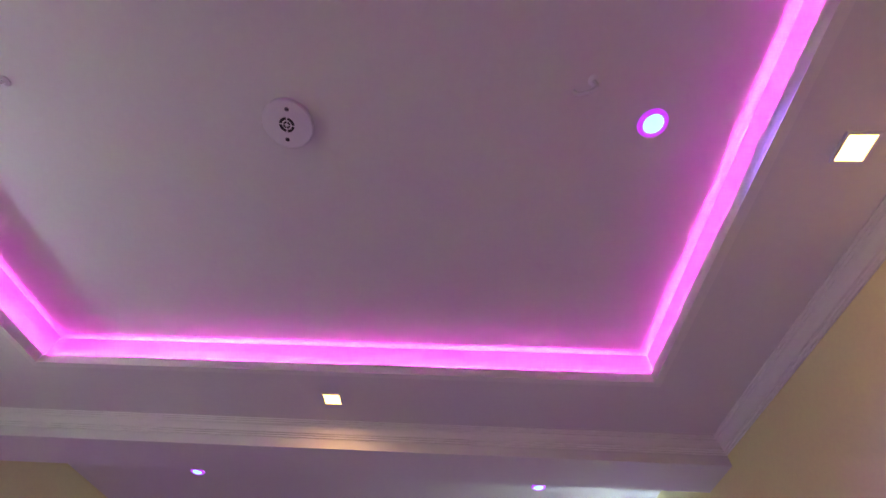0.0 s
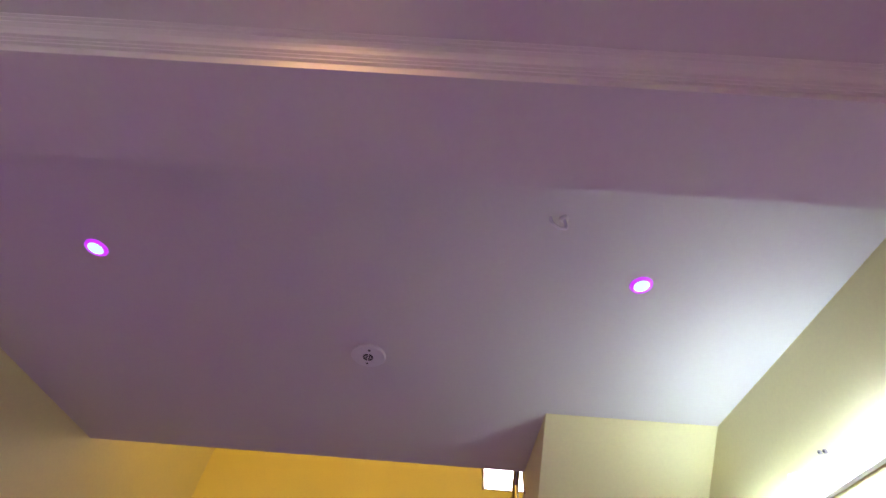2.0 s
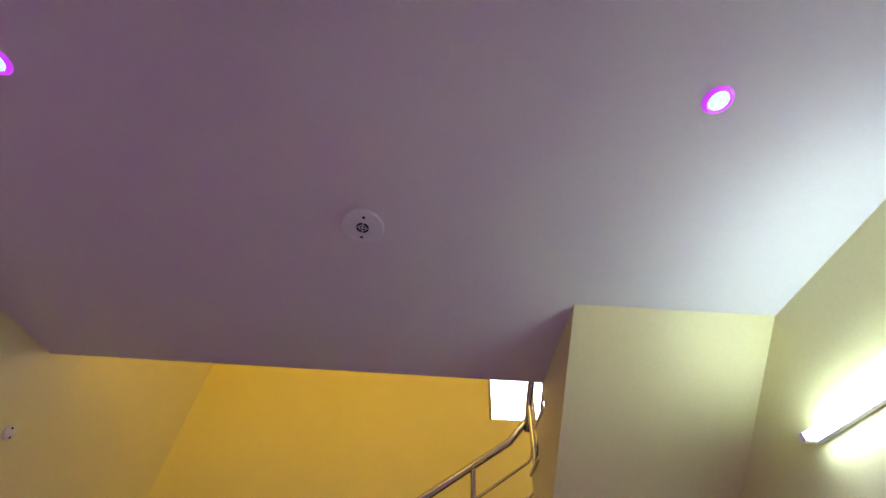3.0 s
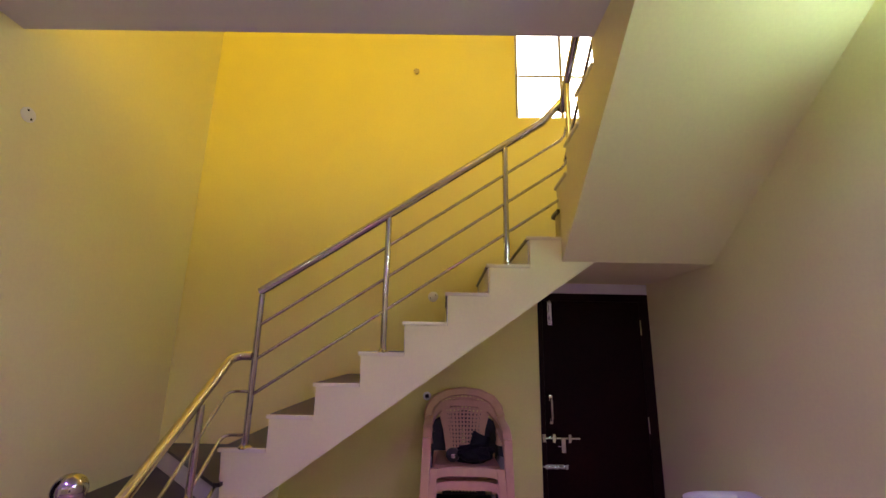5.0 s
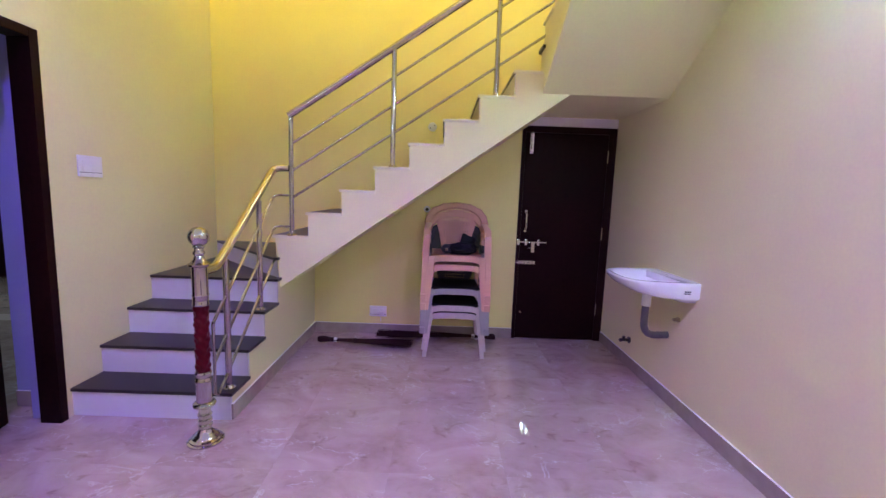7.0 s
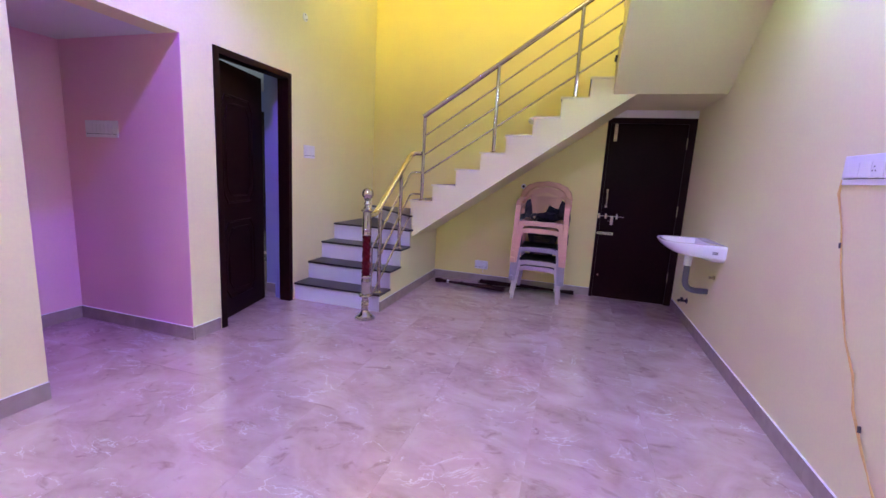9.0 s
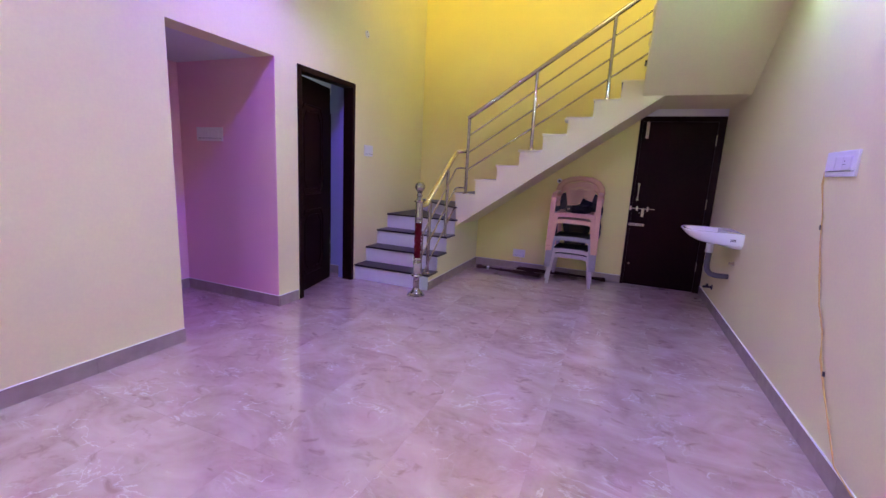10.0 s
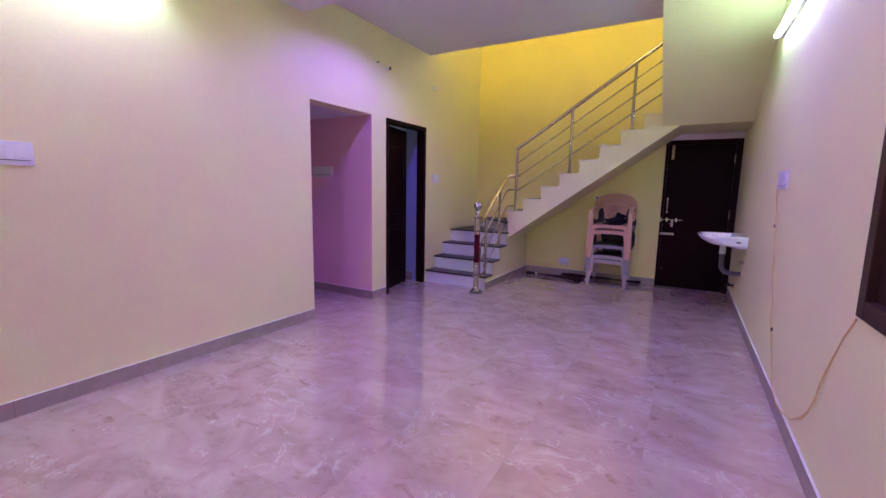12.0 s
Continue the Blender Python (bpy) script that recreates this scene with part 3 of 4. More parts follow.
DF = -0.006
bolt(door, -0.832, -0.798, 1.84, 2.03, DF, "steel tower bolt")
bolt(door, -0.905, -0.715, 0.765, 0.797, DF, "steel tower bolt")
part("pull_handle", tube([(-0.83, DF, 1.11), (-0.83, DF - 0.035, 1.115), (-0.83, DF - 0.042, 1.13), (-0.83, DF - 0.042, 1.25), (-0.83, DF - 0.035, 1.265), (-0.83, DF, 1.27)], 0.009, 10), STEEL, door, "steel pull handle", True)
for hz in (1.105, 1.275):
    part("handle_plate", boxes((-0.842, -0.818, DF - 0.005, DF, hz - 0.022, hz + 0.022), bevel=0.002), STEEL, door, "steel handle plate")
latch = part("sliding_latch", tube([(-0.9, DF - 0.018, 0.985), (-0.62, DF - 0.018, 0.985)], 0.008, 12), STEEL, door, "steel sliding latch", True)
for lx in (-0.895, -0.82, -0.7):
    part("bracket", boxes((lx - 0.012, lx + 0.012, DF - 0.03, DF, 0.955, 1.015), bevel=0.004), STEEL, latch)
part("hasp", boxes((-0.768, -0.735, DF - 0.034, DF - 0.026, 0.885, 0.99), bevel=0.003), STEEL, latch)
part("staple", tube([(-0.79, DF, 0.93), (-0.79, DF - 0.03, 0.93), (-0.77, DF - 0.035, 0.93), (-0.765, DF, 0.93)], 0.004, 8), STEEL, latch)
part("door_eye", tube([(-0.833, DF, 0.277), (-0.833, DF - 0.008, 0.277)], 0.011, 14), STEEL, door, "small steel knob")
for hz in (1.83, 1.09, 0.33):
    part("hinge", tube([(FX1 - 0.077, -0.016, hz - 0.06), (FX1 - 0.077, -0.016, hz + 0.06)], 0.007, 10), STEEL, door, "steel hinge", True)
structure("trim_lintel", boxes((FX0, 0, -0.004, 0.0, FZ, 2.185)), TRIM, "white strip above the store door", "trim")

# ---- bedroom door, ajar ----
door = tagged(new("door_bedroom"), "dark brown carved wooden door standing ajar", "door", kind="structure")
FW = 0.052
part("frame", boxes((XL - 0.11, XL + 0.012, DY0, DY0 + FW, 0, DZ), (XL - 0.11, XL + 0.012, DY1 - FW, DY1, 0, DZ), (XL - 0.11, XL + 0.012, DY0 + FW, DY1 - FW, DZ - FW, DZ), bevel=0.004), FRAMEW, door)
leaf = part("leaf", boxes((-0.035, 0.0, 0.0, 0.795, 0.008, DZ - FW - 0.004), bevel=0.003), WOOD, door)
leaf.matrix_basis = pose(XL - 0.092, DY0 + FW + 0.004, 0, 0, 0, 13)
for z0, z1 in ((0.18, 0.85), (1.02, 1.9)):
    for inset, r in ((0.0, 0.009), (0.055, 0.006)):
        y0, y1, a, b = 0.13 + inset, 0.6 - inset, z0 + inset, z1 - inset
        ring = [(0.002, y0 + 0.06, a), (0.002, y1 - 0.06, a), (0.002, y1, a + 0.09), (0.002, y1, b - 0.09), (0.002, y1 - 0.06, b), (0.002, y0 + 0.06, b), (0.002, y0, b - 0.09), (0.002, y0, a + 0.09), (0.002, y0 + 0.06, a)]
        part("carving", tube(ring, r, 8), WOOD, leaf, smooth=True)

# ---- railings ----
def rail_post(parent, x, y, z0, z1, r=0.019):
    p = part("post", tube([(x, y, z0), (x, y, z1)], r, 16), STEEL, parent, smooth=True)
    part("foot", lathe([(0.042, 0), (0.042, 0.004), (0.03, 0.012), (0.022, 0.018), (0.0195, 0.026)], 18, (x, y, z0)), STEEL, p, smooth=True)
    return p


RY, RX = -0.87, -0.885
mid_rail = thing("stair_railing", "polished steel railing with three slim bars along the middle flight", "railing", "stair railings")
for x, z0, z1 in ((-2.815, 1.06, 1.95), (-2.045, 1.609, 2.49), (-1.285, 2.158, 2.97)):
    rail_post(mid_rail, x, RY, z0, z1)


def along(x, drop):
    return (x, RY, 1.967 + (x + 2.815) * 0.669 - drop)


end_x = -0.93
part("handrail", tube([along(-2.83, -0.006), along(-2.4, 0), along(end_x - 0.1, 0), along(end_x, -0.05), (RX, -0.9, 3.32)], 0.026, 18), STEEL, mid_rail, smooth=True)
for d in (0.212, 0.415, 0.62):
    part("bar", tube([along(-2.815, d), along(-1.9, d), along(end_x + 0.02, d), along(end_x + 0.05, d - 0.02), (RX + 0.012, -0.9, along(end_x, d - 0.1)[2])], 0.0095, 12), STEEL, mid_rail, smooth=True)

up_rail = thing("stair_railing", "polished steel railing along the upper flight", "railing", "stair railings")


def upward(y, drop):
    return (RX, y, 3.3 + (-0.87 - y) * 0.69 - drop)


rail_post(up_rail, RX, -1.0, 2.71, upward(-1.0, 0)[2])
rail_post(up_rail, RX, -2.3, 3.62, upward(-2.3, 0)[2])
part("handrail", tube([upward(-0.86, 0.04), upward(-0.95, 0), upward(-2.6, 0)], 0.026, 18), STEEL, up_rail, smooth=True)
for d in (0.42,):
    part("bar", tube([upward(-0.87, d), upward(-1.6, d), upward(-2.6, d)], 0.0095, 12), STEEL, up_rail, smooth=True)

low_rail = thing("stair_railing", "steel railing beside the lower steps, its handrail tinted with reflected yellow", "railing", "stair railings")
LX = -2.945
rail_post(low_rail, LX, -1.63, 0.171, 0.985)
rail_post(low_rail, LX, -1.155, 0.54, 1.33)
a, b, c, d = (LX, -1.93, 0.955), (LX, -1.74, 0.955), (LX, -0.9, 1.565), (-2.83, RY, 1.575)
part("handrail", tube([a] + arc(b, a, c, 0.05) + arc((LX, -0.87, 1.575), b, d, 0.07) + [d], 0.027, 18), STEEL_REFLECT, low_rail, "steel handrail with the reflected yellow walls in its colour", True)
for zl, zt, y0 in ((0.64, 1.36, -1.79), (0.40, 1.14, -1.79), (0.185, 1.06, -1.755)):
    lo, hi = (LX, y0, zl), (LX, -0.93, zl + (0.70 if zl > 0.3 else 0.66))
    e = (-2.825, RY, hi[2] + 0.03)
    part("bar", tube([lo] + arc((LX, -0.88, hi[2] + 0.03), lo, e, 0.05) + [e], 0.0095, 12), STEEL, low_rail, smooth=True)
part("bar", tube([(LX, -1.755, 0.19), (LX, -1.79, 0.215), (LX, -1.79, 0.64)], 0.0095, 12), STEEL, low_rail, smooth=True)

# newel post
newel = thing("newel_post", "turned steel newel post with a red twisted middle and ball top", "newel post", at=(-2.936, -1.92, 0))
prof = [(0.1, 0), (0.1, 0.008), (0.088, 0.012), (0.088, 0.021), (0.074, 0.026), (0.07, 0.037), (0.055, 0.045), (0.047, 0.062), (0.038, 0.072), (0.038, 0.088)]
for z in (0.09, 0.12, 0.15):
    prof += [(0.038, z), (0.043, z + 0.003), (0.043, z + 0.011), (0.038, z + 0.014), (0.036, z + 0.022)]
prof += [(0.037, 0.195), (0.048, 0.206), (0.066, 0.211), (0.069, 0.218), (0.066, 0.226), (0.05, 0.236)]
part("base", lathe([(r * (0.94 if z < 0.06 else 0.87), z) for r, z in prof], 32), STEEL, newel, smooth=True)
part("lower_sleeve", lathe([(0.0400, 0.236), (0.0400, 0.345), (0.0435, 0.35), (0.0435, 0.362), (0.0400, 0.366), (0.0400, 0.395), (0.0435, 0.4), (0.0400, 0.41)], 32), STEEL, newel, smooth=True)
bm = bmesh.new()
rings = []
for i in range(49):
    z = 0.41 + 0.37 * i / 48
    ring = []
    for k in range(36):
        a = 2 * math.pi * k / 36
        r = 0.0355 + 0.006 * math.cos(4 * a + i * 0.22) * math.cos(i * 0.82)
        ring.append(bm.verts.new((r * math.cos(a), r * math.sin(a), z)))
    rings.append(ring)
for p, q in zip(rings, rings[1:]):
    for k in range(36):
        bm.faces.new((p[k], p[(k + 1) % 36], q[(k + 1) % 36], q[k]))
part("red_sleeve", bm, RED, newel, "dark red twisted sleeve", True)
part("upper_sleeve", lathe([(0.0400, 0.78), (0.0435, 0.786), (0.0400, 0.794), (0.0400, 0.83), (0.0435, 0.836), (0.0400, 0.844), (0.0400, 0.99), (0.0539, 0.996), (0.0557, 1.006), (0.0435, 1.014), (0.0296, 1.03), (0.0226, 1.05), (0.0296, 1.058), (0.0296, 1.07), (0.0226, 1.078), (0.0226, 1.09), (0.0313, 1.098), (0.0261, 1.106)], 32), STEEL, newel, smooth=True)
part("ball", lathe([(0.053 * math.sin(math.pi * (0.03 + 0.94 * i / 16)), 1.151 - 0.053 * math.cos(math.pi * (0.03 + 0.94 * i / 16))) for i in range(17)], 32), STEEL, newel, smooth=True)

# ---- wall-hung basin ----
basin = thing("wash_basin", "white ceramic wall-hung wash basin with a grey waste hose", "wash basin", at=(0, -1.245, 0))


def d_plan(depth, width, n=28, back=0.0):
    """A plan with a straight back along the wall and a rounded front."""
    pts = []
    for i in range(n + 1):
        a = math.pi * i / n
        pts.append((back - (depth - back) * abs(math.sin(a)) ** 0.45, width / 2 * math.copysign(abs(math.cos(a)) ** 0.62, math.cos(a))))
    return pts


def loft(levels, close_top=True):
    bm = bmesh.new()
    rows = [[bm.verts.new((x, y, z)) for x, y in plan] for plan, z in levels]
    for p, q in zip(rows, rows[1:]):
        for k in range(len(p)):
            bm.faces.new((p[k], p[(k + 1) % len(p)], q[(k + 1) % len(p)], q[k]))
    bm.faces.new(rows[0][::-1])
    bm.faces.new(rows[-1])
    bmesh.ops.recalc_face_normals(bm, faces=bm.faces)
    return bm


def shifted(plan, fx, fy, dx=0.0):
    return [(x * fx + dx, y * fy) for x, y in plan]


D = d_plan(0.45, 0.57)
IN = d_plan(0.30, 0.44)
part("bowl", loft([(shifted(D, 0.55, 0.9), 0.806), (shifted(D, 0.66, 0.97), 0.81), (shifted(D, 0.77, 0.985), 0.821), (shifted(D, 0.88, 0.99), 0.847), (shifted(D, 0.965, 0.995), 0.88), (D, 0.906), (shifted(D, 0.99, 0.985), 0.916),
                   (shifted(IN, 1.05, 1.05, -0.105), 0.915), (shifted(IN, 1.0, 1.0, -0.11), 0.907), (shifted(IN, 0.93, 0.9, -0.115), 0.868), (shifted(IN, 0.6, 0.6, -0.16), 0.838), (shifted(IN, 0.2, 0.2, -0.2), 0.83)]), CERAMIC, basin, smooth=True)
part("underside", loft([(shifted(D, 0.14, 0.6), 0.766), (shifted(D, 0.28, 0.86), 0.782), (shifted(D, 0.5, 0.93), 0.808)]), CERAMIC, basin, smooth=True)
part("drain", lathe([(0.026, 0.8295), (0.026, 0.833), (0.012, 0.834)], 20, (-0.235, 0, 0)), STEEL, basin, "steel drain", True)
part("tap_hole", lathe([(0.016, 0.9142), (0.014, 0.9155), (0.002, 0.9156)], 16, (-0.055, 0.02, 0)), DARK, basin, "open tap hole")
part("badge", boxes((-0.1, -0.06, -0.2835, -0.2805, 0.846, 0.853), (-0.1, -0.06, -0.2835, -0.2805, 0.858, 0.866)), DARK, basin, "small dark printed mark")
part("collar", tube([(-0.195, 0, 0.815), (-0.195, 0, 0.695)], 0.031, 20), PLASTIC, basin, "white waste collar", True)
hose = [(-0.195, 0, 0.7), (-0.195, 0.002, 0.6)] + arc((-0.195, 0.01, 0.475), (-0.195, 0, 0.6), (0, 0.04, 0.475), 0.11, 10) + [(0.0, 0.04, 0.475)]
part("waste_hose", tube(hose, 0.025, 20), HOSE, basin, "grey ribbed waste hose", True)
valve = thing("water_stub", "short brass water connection in the wall", "pipe stub", at=(0, -1.33, 0.624))
part("pipe", tube([(0, 0, 0), (-0.04, 0, 0)], 0.011, 14), BRASS, valve, smooth=True)
part("nut", tube([(-0.0, 0, 0), (-0.012, 0, 0)], 0.018, 6), BRASS, valve)
tap = thing("wall_tap", "small black plastic wall tap near the floor", "tap", at=(0, -0.638, 0.235))
part("body", tube([(0, 0, 0), (-0.075, 0, 0), (-0.085, 0, -0.012)], 0.013, 14), DARK, tap, smooth=True)
part("flange", tube([(0, 0, 0), (-0.008, 0, 0)], 0.028, 18), DARK, tap, smooth=True)
part("knob", tube([(-0.05, 0, 0.008), (-0.05, 0, 0.032)], 0.013, 10), DARK, tap, smooth=True)


# ---- stacked chairs ----
def bar(a, b, wa, da, wb, db):
    """A tapering flat bar from a to b: width along x and depth along y at both ends."""
    bm = bmesh.new()
    lo = [bm.verts.new((a[0] + sx * wa / 2, a[1] + sy * da / 2, a[2])) for sx, sy in ((-1, -1), (1, -1), (1, 1), (-1, 1))]
    hi = [bm.verts.new((b[0] + sx * wb / 2, b[1] + sy * db / 2, b[2])) for sx, sy in ((-1, -1), (1, -1), (1, 1), (-1, 1))]
    for k in range(4):
        bm.faces.new((lo[k], lo[(k + 1) % 4], hi[(k + 1) % 4], hi[k]))
    bm.faces.new(lo[::-1])
    bm.faces.new(hi)
    bmesh.ops.recalc_face_normals(bm, faces=bm.faces)
    bmesh.ops.bevel(bm, geom=list(bm.edges), offset=0.006, segments=2, affect="EDGES", profile=0.6)
    return bm


def ribbon(points, width, thick, across):
    """A flat band through the points; width runs along the vector across, thickness at right angles."""
    bm = bmesh.new()
    pts = [Vector(p) for p in points]
    ac = Vector(across).normalized()
    rows = []
    for i, p in enumerate(pts):
        d = (pts[min(i + 1, len(pts) - 1)] - pts[max(i - 1, 0)]).normalized()
        n = d.cross(ac).normalized()
        rows.append([bm.verts.new(p + ac * sx * width / 2 + n * sy * thick / 2) for sx, sy in ((-1, -1), (1, -1), (1, 1), (-1, 1))])
    for p, q in zip(rows, rows[1:]):
        for k in range(4):
            bm.faces.new((p[k], p[(k + 1) % 4], q[(k + 1) % 4], q[k]))
    bm.faces.new(rows[0][::-1])
    bm.faces.new(rows[-1])
    bmesh.ops.recalc_face_normals(bm, faces=bm.faces)
    return bm


def band(outer, inner, thick):
    """A flat frame between two rows of points, with rounded edges, its thickness along y."""
    bm = bmesh.new()
    rows = []
    for a, b in zip(outer, inner):
        a, b = Vector(a), Vector(b)
        m = (b - a) * 0.18
        off = Vector((0, thick / 2, 0))
        rows.append([bm.verts.new(p) for p in (a, a + m - off, b - m - off, b, b - m + off, a + m + off)])
    for p, q in zip(rows, rows[1:]):
        for k in range(6):
            bm.faces.new((p[k], p[(k + 1) % 6], q[(k + 1) % 6], q[k]))
    bm.faces.new(rows[0][::-1])
    bm.faces.new(rows[-1])
    bmesh.ops.recalc_face_normals(bm, faces=bm.faces)
    return bm


def plastic_chair(mat, label, z, arms, spread, seat_mat, back_mat, tall=1.0, y=-0.32):
    t = thing("plastic_chair", label, "chair", "stacked plastic chairs", (-1.512, y, z))
    SH = 0.40
    # dished seat with a rolled front
    bm = bmesh.new()
    n = 10
    grid = []
    for i in range(n + 1):
        v = i / n
        row = []
        for k in range(n + 1):
            u = k / n * 2 - 1
            w = 0.215 - 0.02 * v
            dip = -0.016 * (1 - u * u) * math.sin(math.pi * min(1, v * 1.1))
            drop = -0.05 * max(0, (0.12 - v) / 0.12) ** 2
            row.append(bm.verts.new((u * w, -0.235 + 0.43 * v, SH + dip + drop)))
        grid.append(row)
    for i in range(n):
        for k in range(n):
            bm.faces.new((grid[i][k], grid[i][k + 1], grid[i + 1][k + 1], grid[i + 1][k]))
    bmesh.ops.solidify(bm, geom=bm.faces, thickness=0.008)
    part("seat", bm, seat_mat, t, smooth=True)
    # apron arch over the front legs
    arch = []
    for i in range(13):
        u = i / 12 * 2 - 1
        arch.append((u * 0.218, -0.243, SH - 0.028 - 0.035 * abs(u) ** 6))
    part("apron", ribbon(arch, 0.05, 0.012, (0, 0.15, 1)), mat, t)
    for s in (-1, 1):
        part("leg", bar((s * spread, -0.262, 0), (s * 0.212, -0.238, SH - 0.01), 0.036, 0.03, 0.05, 0.03), mat, t)
        part("leg", bar((s * (spread - 0.01), 0.235, 0), (s * 0.2, 0.19, SH), 0.036, 0.03, 0.045, 0.03), mat, t)
    # arched back with a lattice panel
    lean = 0.085
    def back(u, h):
        return (u, 0.185 + lean * h / 0.42 + 0.016 * (u / 0.2) ** 2 * -1, SH + h * tall)
    outer = [(-0.275, 0.12), (-0.296, 0.18), (-0.305, 0.25), (-0.287, 0.32), (-0.235, 0.385), (-0.132, 0.43), (0, 0.445)]
    inner = [(-0.232, 0.13), (-0.238, 0.18), (-0.238, 0.24), (-0.218, 0.295), (-0.175, 0.338), (-0.1, 0.372), (0, 0.384)]
    outer += [(-u, h) for u, h in outer[-2::-1]]
    inner += [(-u, h) for u, h in inner[-2::-1]]
    part("back_frame", band([back(*p) for p in outer], [back(*p) for p in inner], 0.03), back_mat, t, smooth=True)
    for s in (-1, 1):
        part("back_post", ribbon([back(s * 0.112, -0.01), back(s * 0.12, 0.1), back(s * 0.14, 0.22), back(s * 0.175, 0.338)], 0.034, 0.02, (1, 0, 0)), back_mat, t)
    if tall > 1:
        part("back_panel", band([back(*p) for p in inner], [back(u * 0.05, min(h, 0.36)) for u, h in inner], 0.006), back_mat, t)
    else:
        for k in range(11):
            u = -0.106 + 0.212 * k / 10
            part("slat", ribbon([back(u, 0.0), back(u * 1.15, 0.2), back(u * 1.5, 0.38 - 0.3 * u * u)], 0.011, 0.008, (1, 0, 0)), back_mat, t)
        for k in range(14):
            h = 0.022 + 0.0265 * k
            w = 0.106 + 0.052 * (h / 0.36)
            part("slat", ribbon([back(-w, h), back(0, h), back(w, h)], 0.0115, 0.007, (0, 0.2, 1)), back_mat, t)
    if arms:
        for s in (-1, 1):
            xx = s * 0.262
            ar = [back(s * 0.27, 0.2), (xx, 0.15, SH + 0.24), (xx, 0.0, SH + 0.225), (xx, -0.14, SH + 0.215), (xx, -0.2, SH + 0.195), (xx, -0.228, SH + 0.15)]
            part("armrest", ribbon(ar, 0.055, 0.02, (1, 0, 0)), mat, t, smooth=True)
            part("arm_post", bar((s * 0.281, -0.262, 0), (s * 0.262, -0.23, SH + 0.17), 0.046, 0.03, 0.056, 0.03), mat, t)
            part("foot_block", boxes((s * 0.277 - 0.026, s * 0.277 + 0.026, -0.285, -0.24, 0, 0.06), bevel=0.006), mat, t)
    return t


plastic_chair(CH_PALE, "pale worn plastic chair at the bottom of the stack", 0.0, False, 0.255, CH_DARK, CH_DARK)
plastic_chair(CH_PALE, "pale worn plastic chair in the stack", 0.065, False, 0.266, CH_DARK, CH_DARK)
plastic_chair(CH_GREY, "grey plastic armchair in the middle of the stack", 0.215, True, 0.25, CH_DARK, CH_DARK, 1.27)
plastic_chair(CH_PINK, "pink plastic armchair in the stack", 0.425, True, 0.25, CH_PINK, CH_PINK)
plastic_chair(CH_PINK, "pink plastic armchair with a lattice back on top of the stack", 0.505, True, 0.25, CH_PINK, CH_PINK)
bag = thing("black_bag", "crumpled black bag lying on the top chair", "bag", at=(-1.46, -0.36, 0.9))
bm = bmesh.new()
bmesh.ops.create_icosphere(bm, subdivisions=3, radius=1.0)
for v in bm.verts:
    n = noise.noise(v.co * 1.9) * 0.32 + noise.noise(v.co * 4.5) * 0.12
    v.co = v.co * (1 + n)
    v.co = Vector((v.co.x * 0.15, v.co.y * 0.1, max(-0.012, v.co.z * 0.06 + 0.04)))
part("body", bm, CLOTH, bag)
bm = bmesh.new()
bmesh.ops.create_grid(bm, x_segments=8, y_segments=8, size=0.066)
for v in bm.verts:
    v.co.z += 0.02 * noise.noise(v.co * 14)
bmesh.ops.solidify(bm, geom=bm.faces, thickness=0.02)
bmesh.ops.transform(bm, matrix=pose(0.05, 0.02, 0.1, 60, 24, 12), verts=bm.verts)
part("flap", bm, CLOTH, bag)
helmet = thing("black_case", "small shiny black case lying on the top chair", "case", at=(-1.6, -0.4, 0.895))
part("body", lathe([(0.05 * math.sin(math.pi * (0.04 + 0.92 * i / 10)), 0.045 - 0.045 * math.cos(math.pi * (0.04 + 0.92 * i / 10))) for i in range(11)], 18), DARK, helmet, smooth=True)
part("clasp", boxes((-0.012, 0.012, -0.055, -0.04, 0.035, 0.06), bevel=0.003), STEEL, helmet)


# ---- brooms under the stairs ----
def broom(a, b, label, seed):
    """A grass broom lying on the floor, from the bound grip a to the tip b."""
    a, b = Vector(a), Vector(b)
    rnd = random.Random(seed)
    t = thing("broom", label, "broom", "grass brooms", a)
    d = (b - a)
    part("grip", tube([d * 0.02, d * 0.2], 0.018, 12), BROOM, t)
    part("binding", tube([d * 0.17, d * 0.2], 0.021, 12), TRIM, t, "pale binding")
    part("binding", tube([d * 0.4, d * 0.415], 0.024, 12), BROOM, t)
    bm = bmesh.new()
    side = Vector((-d.y, d.x, 0)).normalized()
    for _ in range(280):
        w = rnd.gauss(0, 1)
        h = rnd.uniform(0, 1)
        m = d * 0.55 + side * 0.022 * w + Vector((0, 0, 0.012 * (h - 0.4)))
        e = d * rnd.uniform(0.85, 1.06) + side * 0.04 * w + Vector((0, 0, 0.028 * (h - 0.6)))
        tube([d * 0.16 + side * 0.012 * w, m, e], 0.0024, 3, bm)
    for _ in range(90):
        w, h = rnd.uniform(-1, 1), rnd.uniform(0, 1)
        tube([d * 0.2 + side * 0.015 * w + Vector((0, 0, 0.012 * (h - 0.5))), d * rnd.uniform(-0.02, 0.03) + side * 0.034 * w + Vector((0, 0, 0.04 * (h - 0.5)))], 0.003, 3, bm)
    part("bristles", bm, BROOM, t)


broom((-2.76, -0.325, 0.036), (-1.93, -0.35, 0.034), "dark grass broom lying on the floor under the stairs", 3)
broom((-1.1, -0.1, 0.036), (-2.2, -0.085, 0.034), "dark grass broom lying along the wall foot", 5)


